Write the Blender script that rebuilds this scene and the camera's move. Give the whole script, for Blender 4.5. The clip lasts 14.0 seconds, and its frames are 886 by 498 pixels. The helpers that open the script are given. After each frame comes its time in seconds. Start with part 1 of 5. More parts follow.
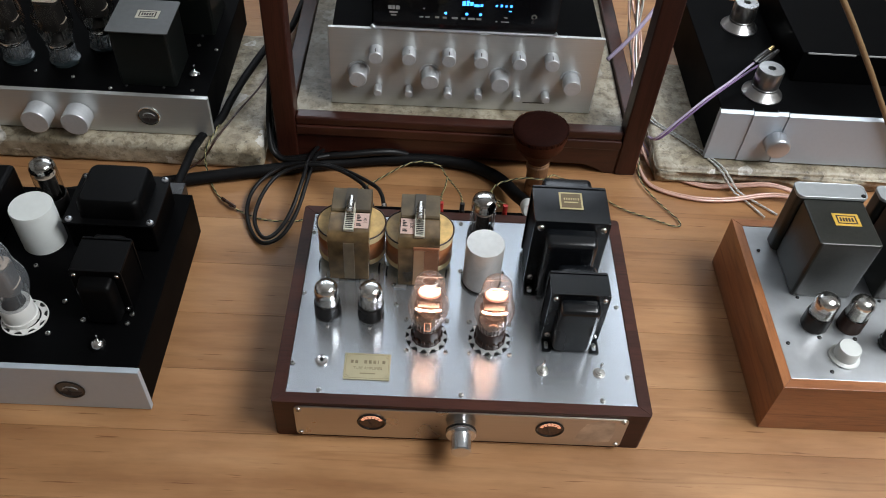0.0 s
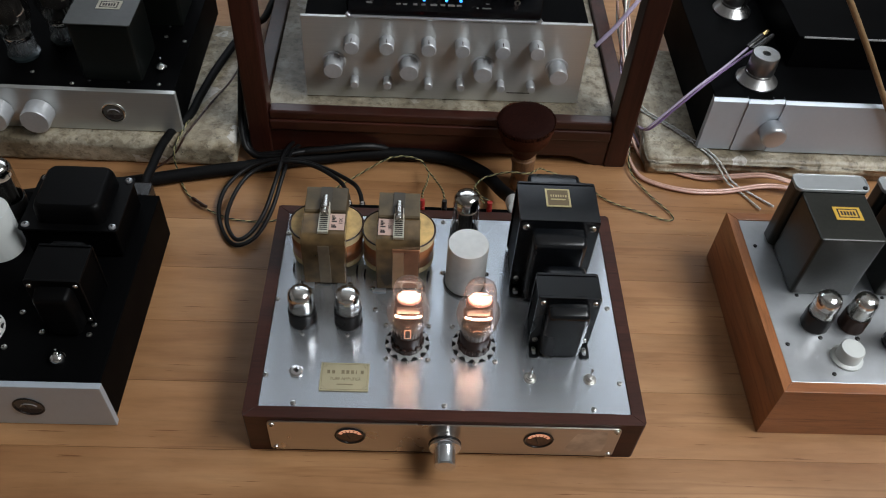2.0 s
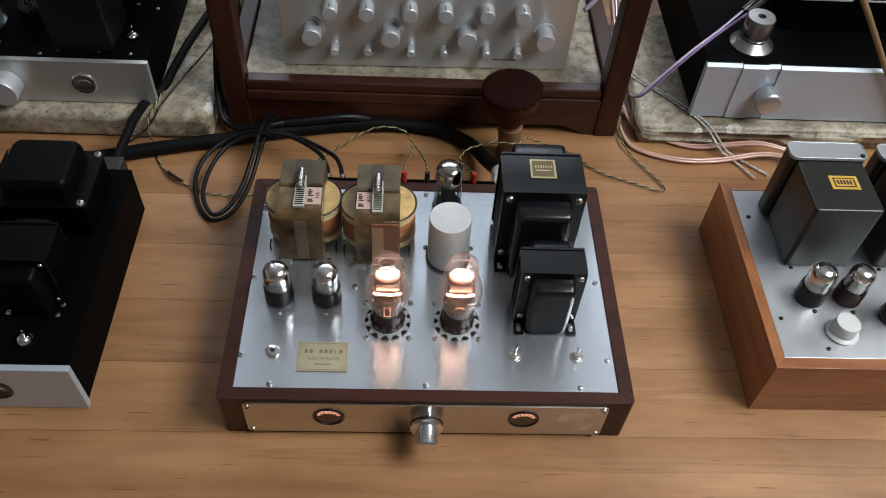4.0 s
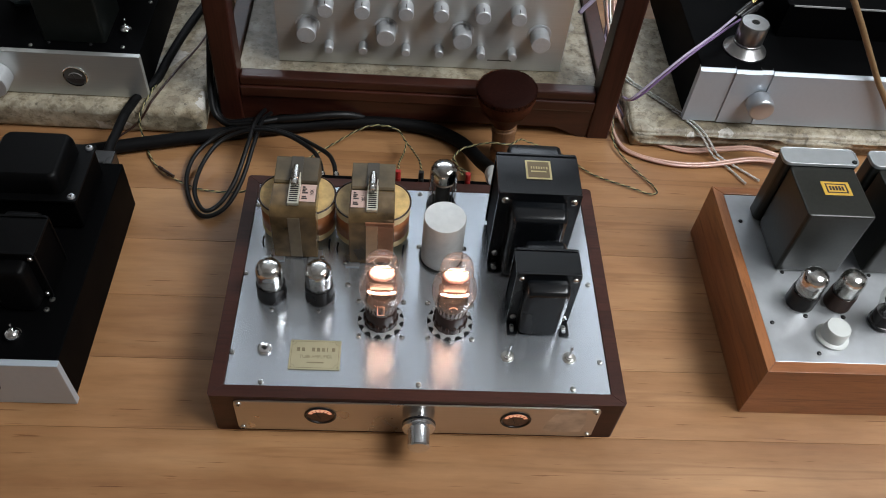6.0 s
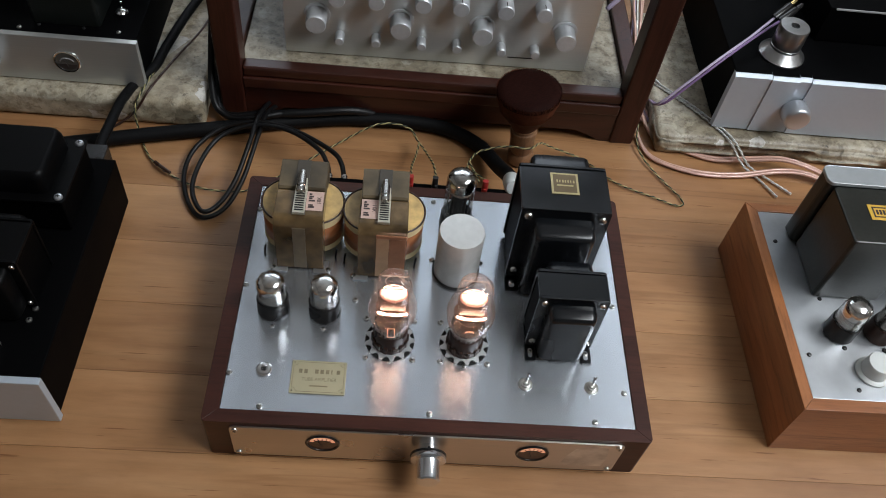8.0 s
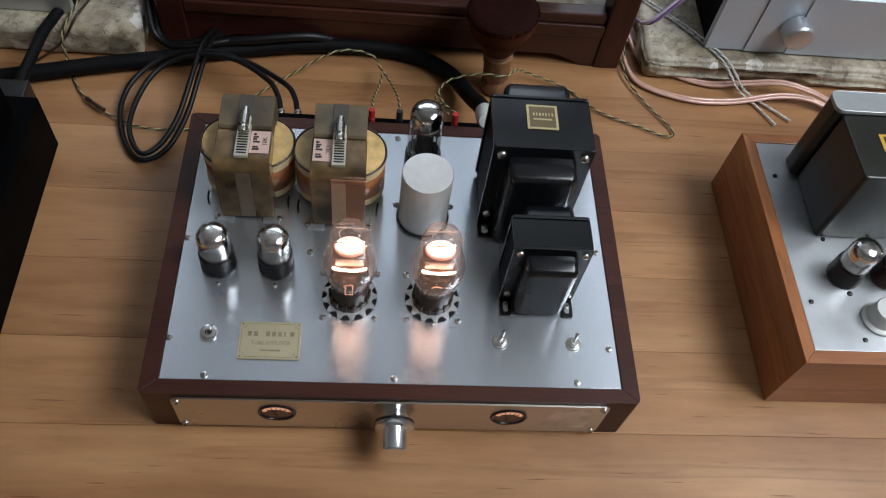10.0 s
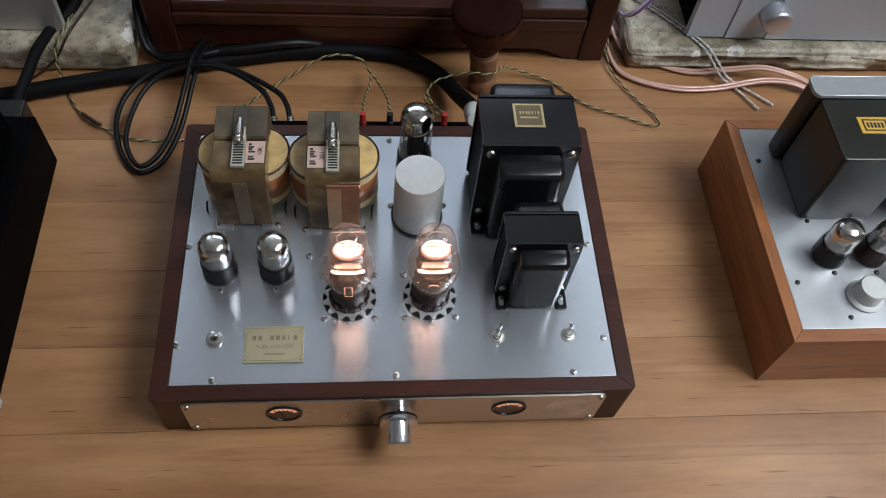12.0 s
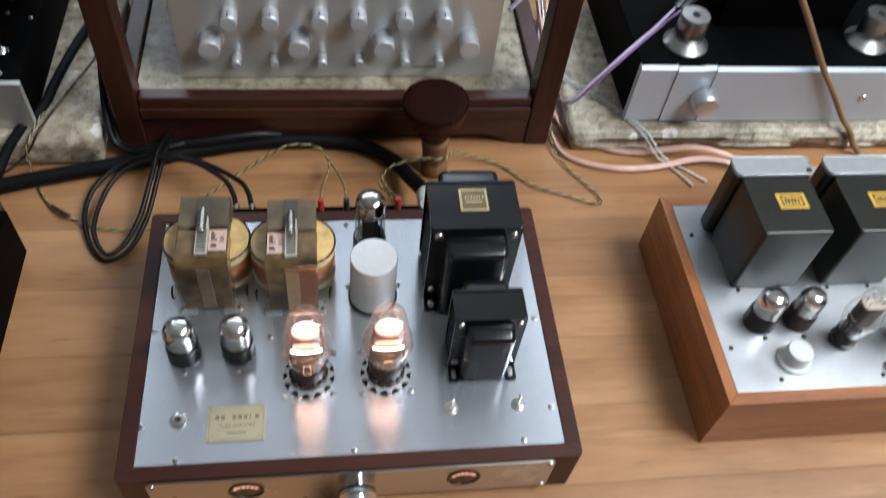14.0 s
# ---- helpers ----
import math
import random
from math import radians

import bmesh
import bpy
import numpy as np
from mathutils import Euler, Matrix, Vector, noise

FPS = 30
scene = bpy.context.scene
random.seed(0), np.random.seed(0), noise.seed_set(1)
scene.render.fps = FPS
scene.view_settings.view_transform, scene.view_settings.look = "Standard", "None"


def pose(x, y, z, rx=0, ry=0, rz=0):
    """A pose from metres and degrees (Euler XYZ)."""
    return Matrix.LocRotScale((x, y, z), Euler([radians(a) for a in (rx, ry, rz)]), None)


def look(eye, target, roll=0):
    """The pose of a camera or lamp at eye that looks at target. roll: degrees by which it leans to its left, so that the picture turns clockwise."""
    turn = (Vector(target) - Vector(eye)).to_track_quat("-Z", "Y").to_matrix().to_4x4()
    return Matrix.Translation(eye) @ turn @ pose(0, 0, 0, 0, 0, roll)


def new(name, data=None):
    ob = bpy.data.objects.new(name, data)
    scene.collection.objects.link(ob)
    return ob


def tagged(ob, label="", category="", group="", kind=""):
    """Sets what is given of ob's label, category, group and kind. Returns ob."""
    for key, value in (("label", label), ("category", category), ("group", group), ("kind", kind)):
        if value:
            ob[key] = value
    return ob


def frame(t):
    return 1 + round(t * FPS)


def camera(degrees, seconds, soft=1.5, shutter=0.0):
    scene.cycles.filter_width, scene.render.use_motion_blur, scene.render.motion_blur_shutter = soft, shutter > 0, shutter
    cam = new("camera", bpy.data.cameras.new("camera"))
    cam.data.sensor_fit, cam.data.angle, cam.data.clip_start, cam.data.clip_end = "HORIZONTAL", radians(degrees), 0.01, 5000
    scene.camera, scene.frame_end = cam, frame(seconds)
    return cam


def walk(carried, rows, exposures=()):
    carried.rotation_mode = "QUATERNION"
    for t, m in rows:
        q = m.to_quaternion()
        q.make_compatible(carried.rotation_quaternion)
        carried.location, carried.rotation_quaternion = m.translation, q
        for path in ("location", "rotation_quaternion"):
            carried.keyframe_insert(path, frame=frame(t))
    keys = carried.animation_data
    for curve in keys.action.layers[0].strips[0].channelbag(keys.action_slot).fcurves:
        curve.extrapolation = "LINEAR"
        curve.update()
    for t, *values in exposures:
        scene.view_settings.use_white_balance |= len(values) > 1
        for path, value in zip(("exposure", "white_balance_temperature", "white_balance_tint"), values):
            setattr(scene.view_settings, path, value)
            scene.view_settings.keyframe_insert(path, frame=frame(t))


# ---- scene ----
cam = camera(57.0, 14.0, soft=0.95, shutter=0.5)
PATH = [
    (0, (-0.061, -0.494, 0.888), (0.001, 0.847, -0.595), 4.7),
    (0.5, (-0.064, -0.485, 0.88), (-0.004, 0.852, -0.606), 4.8),
    (1, (-0.055, -0.479, 0.882), (0.013, 0.863, -0.6), 4.9),
    (1.5, (-0.053, -0.465, 0.869), (0.018, 0.867, -0.622), 5.0),
    (2, (-0.047, -0.444, 0.859), (0.037, 0.873, -0.644), 4.6),
    (2.5, (-0.039, -0.433, 0.84), (0.061, 0.856, -0.685), 4.0),
    (3, (-0.037, -0.424, 0.834), (0.064, 0.852, -0.703), 3.8),
    (3.2, (-0.022, -0.418, 0.837), (0.062, 0.844, -0.713), 3.4),
    (5.5, (-0.036, -0.42, 0.833), (0.091, 0.844, -0.712), 6.4),
    (6, (-0.037, -0.418, 0.833), (0.091, 0.845, -0.712), 6.6),
    (6.5, (-0.05, -0.428, 0.834), (0.074, 0.837, -0.711), 7.2),
    (7, (-0.053, -0.419, 0.829), (0.076, 0.841, -0.719), 7.7),
    (7.2, (-0.062, -0.398, 0.821), (0.078, 0.854, -0.732), 8.4),
    (9.3, (-0.029, -0.301, 0.774), (0.115, 0.85, -0.855), 9.6),
    (9.5, (-0.026, -0.285, 0.762), (0.134, 0.845, -0.88), 9.6),
    (10, (-0.03, -0.275, 0.744), (0.154, 0.799, -0.933), 10.4),
    (10.5, (-0.036, -0.275, 0.744), (0.15, 0.771, -0.95), 10.4),
    (11, (-0.035, -0.267, 0.743), (0.142, 0.764, -0.962), 9.4),
    (11.5, (-0.04, -0.273, 0.753), (0.142, 0.759, -0.95), 9.5),
    (12, (-0.03, -0.28, 0.767), (0.161, 0.773, -0.922), 8.3),
    (12.5, (-0.027, -0.283, 0.762), (0.173, 0.761, -0.932), 8.6),
    (13, (-0.017, -0.29, 0.776), (0.189, 0.769, -0.908), 8.2),
    (13.4, (-0.014, -0.296, 0.779), (0.204, 0.774, -0.897), 8.0),
    (13.5, (-0.012, -0.3, 0.783), (0.205, 0.785, -0.883), 7.8),
    (13.8, (-0.02, -0.304, 0.8), (0.236, 0.831, -0.827), 8.6),
    (14, (-0.016, -0.304, 0.813), (0.247, 0.89, -0.77), 8.5),
]
EXPOSURES = [(0.0, 0.08, 6500, 10), (0.5, -0.45, 6500, 10), (1.0, -0.43, 6500, 10), (1.5, -0.37, 6500, 10), (2.0, -0.32, 6500, 10), (2.5, -0.17, 6500, 10), (3.0, -0.17, 6500, 10), (5.5, -0.11, 6500, 10), (6.5, -0.13, 6500, 10), (7.0, -0.2, 6500, 10), (9.5, -0.25, 6250, 10), (11.0, -0.27, 6250, 10), (12.0, -0.33, 6250, 10), (12.5, -0.3, 6250, 10), (13.0, -0.65, 6250, 10), (13.5, -0.6, 6250, 10), (14.0, 0.27, 6250, 10)]
walk(cam, [(t, look(eye, target, roll)) for t, eye, target, roll in PATH], EXPOSURES)

# ---- light ----
world = bpy.data.worlds.new("world")
scene.world = world
world.use_nodes = True
wn = world.node_tree
sky = wn.nodes.new("ShaderNodeTexSky")
sky.sky_type, sky.sun_disc = "NISHITA", False
sky.sun_elevation, sky.sun_rotation = radians(40), radians(120)
wn.nodes["Background"].inputs[1].default_value = 0.1
wn.links.new(sky.outputs[0], wn.nodes["Background"].inputs[0])


def area_lamp(name, m, sx, sy, power, color):
    data = bpy.data.lights.new(name, "AREA")
    data.shape, data.size, data.size_y, data.energy, data.color = "RECTANGLE", sx, sy, power, color
    ob = new(name, data)
    ob.matrix_world = m
    return ob


# a large soft ceiling light, and daylight in the window opening of the back wall
area_lamp("ceiling_light", look((1.28, -0.2, 2.25), (0.1, 0.25, 0)), 1.5, 1.4, 112, (0.93, 0.97, 1.0))
area_lamp("window_light", look((0.0, 2.36, 1.72), (0, 0, 1.2)), 2.6, 1.0, 28, (0.84, 0.92, 1.0))


# ---- materials ----
class N:
    """A small wrapper round one node material."""

    def __init__(self, name):
        self.m = bpy.data.materials.new(name)
        self.m.use_nodes = True
        self.t = self.m.node_tree
        self.b = self.t.nodes["Principled BSDF"]

    def add(self, kind, **inputs):
        n = self.t.nodes.new("ShaderNode" + kind)
        for k, v in inputs.items():
            k = k.replace("_", " ")
            if hasattr(v, "is_linked"):
                self.t.links.new(v, n.inputs[k])
            else:
                n.inputs[k].default_value = v
        return n

    def link(self, a, b):
        self.t.links.new(a, b)

    def put(self, **inputs):
        for k, v in inputs.items():
            k = k.replace("_", " ")
            if hasattr(v, "is_linked"):
                self.link(v, self.b.inputs[k])
            else:
                self.b.inputs[k].default_value = v
        return self

    def coords(self, scale=(1, 1, 1), rot=(0, 0, 0), space="Object"):
        tc = self.add("TexCoord")
        mp = self.add("Mapping")
        mp.inputs["Scale"].default_value = scale
        mp.inputs["Rotation"].default_value = rot
        self.link(tc.outputs[space], mp.inputs["Vector"])
        return mp.outputs[0]

    def noise(self, vec, scale, detail=4, rough=0.55):
        n = self.add("TexNoise", Scale=scale, Detail=detail, Roughness=rough)
        self.link(vec, n.inputs["Vector"])
        return n.outputs["Fac"]

    def ramp(self, fac, *stops):
        r = self.add("ValToRGB")
        e = r.color_ramp.elements
        while len(e) < len(stops):
            e.new(0.5)
        for el, (p, c) in zip(e, stops):
            el.position = p
            el.color = (*c, 1) if len(c) == 3 else c
        self.link(fac, r.inputs[0])
        return r.outputs[0]

    def mix(self, fac, a, b, blend="MIX"):
        m = self.t.nodes.new("ShaderNodeMix")
        m.data_type, m.blend_type = "RGBA", blend
        for sock, v in ((m.inputs[0], fac), (m.inputs[6], a), (m.inputs[7], b)):
            if hasattr(v, "is_linked"):
                self.link(v, sock)
            else:
                sock.default_value = v if not isinstance(v, tuple) else ((*v, 1) if len(v) == 3 else v)
        return m.outputs[2]

    def bump(self, height, strength, dist=0.001):
        b = self.add("Bump", Strength=strength, Distance=dist)
        self.link(height, b.inputs["Height"])
        self.link(b.outputs[0], self.b.inputs["Normal"])
        return self


def g(v):
    return (v, v, v)


def wood(name, dark, mid, light, along="x", fine=1.0, rough=0.4, coat=0.0, vary=0.0, spec=0.5):
    """Grain stretched along one axis, pores, slow bands; vary: a tone of its own for each piece."""
    k = N(name)
    s = {"x": (1, 9, 9), "y": (9, 1, 9), "z": (9, 9, 1)}[along]
    vec = k.coords(s)
    if vary:
        oi = k.add("ObjectInfo")
        sh = k.add("VectorMath")
        sh.operation = "ADD"
        k.link(vec, sh.inputs[0])
        sc = k.add("Math")
        sc.operation = "MULTIPLY"
        sc.inputs[1].default_value = 37.0
        k.link(oi.outputs["Random"], sc.inputs[0])
        cb = k.add("CombineXYZ")
        k.link(sc.outputs[0], cb.inputs[0])
        k.link(sc.outputs[0], cb.inputs[1])
        k.link(cb.outputs[0], sh.inputs[1])
        vec = sh.outputs[0]
    a = k.noise(vec, 2.2 * fine, 5, 0.6)
    b = k.noise(vec, 14 * fine, 6, 0.65)
    c = k.noise(vec, 60 * fine, 3, 0.7)
    base = k.ramp(a, (0.28, dark), (0.5, mid), (0.72, light))
    streak = k.ramp(b, (0.34, g(0.88 if vary else 0.68)), (0.5, g(1.0)), (0.72, g(1.1)))
    pores = k.ramp(c, (0.32, g(0.92 if vary else 0.72)), (0.44, g(1.0)))
    seam = k.noise(k.coords({"x": (0.55, 11, 11), "y": (11, 0.55, 11), "z": (11, 11, 0.55)}[along]), 2.6 * fine, 3, 0.5)
    dark_line = k.ramp(seam, (0.385, g(1.0)), (0.405, (0.58, 0.5, 0.45)), (0.425, g(1.0)))
    col = k.mix(0.62, k.mix(0.85, base, streak, "MULTIPLY"), pores, "MULTIPLY")
    col = k.mix(0.45 if vary else 0.7, col, dark_line, "MULTIPLY")
    if vary:
        ring = k.add("Math")
        ring.operation = "SINE"
        phase = k.add("Math")
        phase.operation = "MULTIPLY"
        phase.inputs[1].default_value = 46.0
        k.link(k.noise(k.mix(1.0, vec, (0.55, 0.32, 1.0), "MULTIPLY"), 1.5, 2, 0.45), phase.inputs[0])
        k.link(phase.outputs[0], ring.inputs[0])
        col = k.mix(0.55, col, k.ramp(ring.outputs[0], (0.0, (0.86, 0.82, 0.78)), (0.6, g(1.0)), (1.0, (1.08, 1.07, 1.05))), "MULTIPLY")
        crack = k.noise(k.coords((6, 150, 150)), 1.7, 3, 0.6)
        col = k.mix(0.8, col, k.ramp(crack, (0.65, g(1.0)), (0.7, (0.42, 0.29, 0.21))), "MULTIPLY")
        cloud = k.noise(k.coords((3.2, 8, 8)), 1.5, 4, 0.6)
        col = k.mix(0.8, col, k.ramp(cloud, (0.3, (0.74, 0.7, 0.66)), (0.55, g(1.0)), (0.75, (1.07, 1.06, 1.05))), "MULTIPLY")
        tone = k.ramp(oi.outputs["Random"], (0.0, g(1 - vary)), (1.0, g(1 + vary * 0.6)))
        col = k.mix(1.0, col, tone, "MULTIPLY")
    smudge = k.noise(k.coords(), 6, 3)
    rr = k.add("MapRange", From_Min=0.3, From_Max=0.7, To_Min=rough - 0.06, To_Max=rough + 0.08)
    k.link(smudge, rr.inputs[0])
    k.put(Base_Color=col, Roughness=rr.outputs[0], Coat_Weight=coat, Coat_Roughness=0.2, Specular_IOR_Level=spec).bump(c, 0.1, 0.0003)
    return k.m


def brushed(name, tint, rough, aniso=0.6, axis=1, smear=0.05, metal=1.0):
    """Brushed metal with hair lines along x, stretched glints along y or z and faint handling marks."""
    k = N(name)
    vec = k.coords((2, 120, 120))
    h = k.noise(vec, 6, 4, 0.7)
    blot = k.noise(k.coords(), 9, 4)
    col = k.mix(1.0, tint, k.ramp(h, (0.3, g(0.93)), (0.7, g(1.0))), "MULTIPLY")
    rr = k.add("MapRange", From_Min=0.3, From_Max=0.7, To_Min=rough - smear, To_Max=rough + smear)
    k.link(blot, rr.inputs[0])
    tan = k.add("CombineXYZ")
    tan.inputs[axis].default_value = 1.0
    k.put(Base_Color=col, Metallic=metal, Roughness=rr.outputs[0], Anisotropic=aniso, Tangent=tan.outputs[0]).bump(h, 0.02, 0.0001)
    return k.m


def plain(name, col, rough=0.5, metal=0.0, spread=0.12, scale=40, bump=0.05, coat=0.0, dirt=8.0, spec=0.5):
    """Paint, plastic or cast metal: two scales of tone, a little relief."""
    k = N(name)
    v = k.coords()
    f, w = k.noise(v, scale, 5), k.noise(v, dirt, 3)
    col2 = k.mix(1.0, col, k.ramp(f, (0.3, g(1 - spread)), (0.7, g(1 + spread))), "MULTIPLY")
    col2 = k.mix(1.0, col2, k.ramp(w, (0.3, g(1 - spread * 0.7)), (0.7, g(1 + spread * 0.5))), "MULTIPLY")
    rr = k.add("MapRange", From_Min=0.3, From_Max=0.7, To_Min=max(0.02, rough - 0.05), To_Max=rough + 0.07)
    k.link(w, rr.inputs[0])
    k.put(Base_Color=col2, Metallic=metal, Roughness=rr.outputs[0], Coat_Weight=coat, Coat_Roughness=0.1, Specular_IOR_Level=spec).bump(f, bump, 0.0006)
    return k.m


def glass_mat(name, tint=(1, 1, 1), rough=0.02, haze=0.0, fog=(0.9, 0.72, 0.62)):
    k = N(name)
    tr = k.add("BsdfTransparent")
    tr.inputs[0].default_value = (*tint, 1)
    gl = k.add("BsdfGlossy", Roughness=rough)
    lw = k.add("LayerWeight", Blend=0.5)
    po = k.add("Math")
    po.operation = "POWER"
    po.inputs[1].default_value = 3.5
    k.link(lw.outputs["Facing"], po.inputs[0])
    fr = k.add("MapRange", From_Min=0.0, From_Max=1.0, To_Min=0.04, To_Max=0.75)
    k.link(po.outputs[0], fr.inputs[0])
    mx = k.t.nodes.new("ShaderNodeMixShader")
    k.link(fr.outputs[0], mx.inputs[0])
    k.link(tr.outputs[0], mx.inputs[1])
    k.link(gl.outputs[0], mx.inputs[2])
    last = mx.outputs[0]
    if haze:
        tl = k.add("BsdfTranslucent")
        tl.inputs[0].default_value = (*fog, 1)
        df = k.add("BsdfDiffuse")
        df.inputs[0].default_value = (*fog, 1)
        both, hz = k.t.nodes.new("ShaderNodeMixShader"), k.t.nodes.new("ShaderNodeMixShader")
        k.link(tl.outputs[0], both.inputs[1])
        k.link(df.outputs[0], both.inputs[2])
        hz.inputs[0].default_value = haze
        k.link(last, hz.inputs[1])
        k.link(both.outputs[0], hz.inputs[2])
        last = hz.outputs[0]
    k.link(last, k.t.nodes["Material Output"].inputs[0])
    return k.m


def glow(name, col, strength):
    k = N(name)
    k.put(Base_Color=(*col, 1), Emission_Color=(*col, 1), Emission_Strength=strength)
    return k.m


def stone(name, lift=1.0, patch=0.75, relief=0.45, chips=0.85):
    """Travertine breccia: cream and brown fragments, white chips, dark pits."""
    k = N(name)
    v = k.coords()
    warp = k.mix(0.06, v, k.noise(v, 16, 4))
    a, b, c = k.noise(v, 16, 6, 0.7), k.noise(v, 70, 6, 0.7), k.noise(v, 120, 3, 0.6)
    vo = k.add("TexVoronoi", Scale=75.0, Randomness=1.0)
    k.link(warp, vo.inputs["Vector"])
    chip = k.add("TexVoronoi", Scale=30.0, Randomness=1.0)
    k.link(warp, chip.inputs["Vector"])
    sep = k.add("SeparateColor")
    k.link(chip.outputs["Color"], sep.inputs[0])
    col = k.ramp(a, (0.28, (0.14 * lift, 0.115 * lift, 0.08 * lift)), (0.45, (0.26 * lift, 0.225 * lift, 0.165 * lift)), (0.62, (0.4 * lift, 0.365 * lift, 0.29 * lift)), (0.78, (0.5 * lift, 0.46 * lift, 0.37 * lift)))
    sp2 = k.add("SeparateColor")
    k.link(vo.outputs["Color"], sp2.inputs[0])
    col = k.mix(patch, col, k.ramp(sp2.outputs[0], (0.0, (0.5, 0.45, 0.38)), (0.5, g(1.0)), (1.0, (1.3, 1.27, 1.2))), "MULTIPLY")
    col = k.mix(0.7, col, k.ramp(k.noise(v, 6.5, 3, 0.5), (0.34, (0.62, 0.58, 0.5)), (0.5, g(1.0)), (0.66, (1.25, 1.23, 1.2))), "MULTIPLY")
    white = k.ramp(sep.outputs[0], (0.9, g(0.0)), (0.93, g(chips)))
    col = k.mix(white, col, k.mix(b, (0.42, 0.4, 0.36), (0.72, 0.7, 0.66)))
    col = k.mix(0.75, col, k.ramp(b, (0.36, (0.38, 0.33, 0.26)), (0.5, g(1.0)), (0.7, g(1.15))), "MULTIPLY")
    pits = k.ramp(c, (0.3, g(0.35)), (0.39, g(1.0)))
    col = k.mix(0.7, col, pits, "MULTIPLY")
    k.put(Base_Color=col, Roughness=0.42).bump(k.mix(0.5, b, pits), relief, 0.002)
    return k.m


TABLE = wood("table_oak", (0.285, 0.135, 0.056), (0.37, 0.19, 0.083), (0.45, 0.25, 0.118), "x", 0.8, 0.42, 0.0, 0.08, 0.4)
MAHOGANY = wood("dark_mahogany", (0.03, 0.0082, 0.0048), (0.046, 0.0128, 0.0075), (0.066, 0.0195, 0.011), "x", 1.6, 0.4, 0.0, 0.0, 0.3)
MAHOGANY_UP = wood("dark_mahogany_upright", (0.024, 0.0062, 0.0038), (0.038, 0.01, 0.006), (0.055, 0.015, 0.009), "z", 1.6, 0.38, 0.1, 0.0, 0.3)
RACKWOOD = wood("lacquered_mahogany", (0.026, 0.0066, 0.004), (0.04, 0.0105, 0.0062), (0.06, 0.0165, 0.0095), "x", 1.6, 0.36, 0.35, 0.0, 0.35)
CHERRY = wood("cherry_veneer", (0.22, 0.075, 0.025), (0.32, 0.118, 0.04), (0.41, 0.165, 0.06), "x", 1.6, 0.36, 0.15)
CHERRY_SIDE = wood("cherry_veneer_side", (0.22, 0.075, 0.025), (0.32, 0.118, 0.04), (0.41, 0.165, 0.06), "y", 1.6, 0.36, 0.15)
BEECH = wood("turned_beech", (0.13, 0.06, 0.027), (0.19, 0.092, 0.042), (0.25, 0.128, 0.062), "z", 3, 0.45)
ALU = brushed("brushed_aluminium", (0.66, 0.71, 0.77), 0.27, 0.93, 1, 0.0, 0.9)
STEEL = brushed("brushed_steel_panel", (0.62, 0.58, 0.54), 0.3, 0.6, 2)
SCUFF = plain("scuffed_steel", (0.62, 0.6, 0.57), 0.4, 0.9, 0.25, 45, 0.1)
SILVER = brushed("silver_anodised_panel", (0.64, 0.645, 0.63), 0.36, 0.75, 2, 0.05, 0.75)
PALESILVER = plain("pale_silver_paint", (0.48, 0.535, 0.6), 0.38, 0.35, 0.02, 160, 0.02)
GREYALU = plain("matt_silver_paint", (0.6, 0.62, 0.65), 0.33, 0.85, 0.04)
POLISHED = plain("polished_aluminium", (0.78, 0.81, 0.85), 0.2, 1.0, 0.04, 60, 0.02)
TINTED = glass_mat("grey_tube_glass", (0.8, 0.79, 0.77))
POSTSTEEL = plain("satin_turned_steel", (0.48, 0.48, 0.475), 0.3, 1.0, 0.08, 90, 0.03)
PALELABEL = plain("pale_label", (0.5, 0.47, 0.38), 0.5)
RINGMETAL = plain("plated_ring", (0.66, 0.67, 0.68), 0.3, 0.6, 0.05)
# broad blotches of tone stand in for cloudy reflections on the plate
CLOUDED = plain("clouded_metal_top", (0.52, 0.54, 0.56), 0.36, 0.85, 0.22, 11, 0.06)
CHROME = plain("chrome", (0.8, 0.8, 0.8), 0.12, 1.0, 0.03, 30, 0.0)
NICKEL = plain("nickel_screw", (0.62, 0.61, 0.58), 0.25, 1.0, 0.08, 300, 0.1)
BRASS = plain("satin_brass", (0.52, 0.435, 0.23), 0.4, 0.5, 0.08, 60, 0.04)
PLATEBRASS = plain("pale_satin_brass", (0.52, 0.47, 0.31), 0.36, 0.55, 0.05, 60, 0.03)
ENGRAVED = plain("worn_engraving", (0.26, 0.215, 0.13), 0.5, 0.2, 0.25, 200)
GOLD = plain("gold_plating", (0.85, 0.65, 0.3), 0.25, 1.0)
BLACK = plain("black_satin_enamel", (0.0045, 0.0055, 0.007), 0.24, 0.0, 0.2, 220, 0.05, spec=0.5)
BLACKDULL = plain("black_dull_enamel", (0.0022, 0.0022, 0.0024), 0.42, 0.0, 0.2, 220, 0.06, spec=0.09)
BLACKMATT = plain("black_powder_coat", (0.0016, 0.0016, 0.0018), 0.55, 0.0, 0.2, 300, 0.1, spec=0.03)
GLOSSBLACK = plain("black_acrylic", (0.004, 0.004, 0.005), 0.08, 0.0, 0.1, 30, 0.0)
BAKELITE = plain("black_bakelite", (0.012, 0.011, 0.011), 0.28, 0.0, 0.15, 60, 0.03)
BROWNBASE = plain("brown_bakelite", (0.034, 0.015, 0.01), 0.3, 0.0, 0.15, 60, 0.03)
HOLE = plain("dark_hole", (0.006, 0.006, 0.006), 0.8)
RUBBER = plain("black_cable_sheath", (0.005, 0.005, 0.0055), 0.42, 0.0, 0.2, 200, 0.08, spec=0.3)
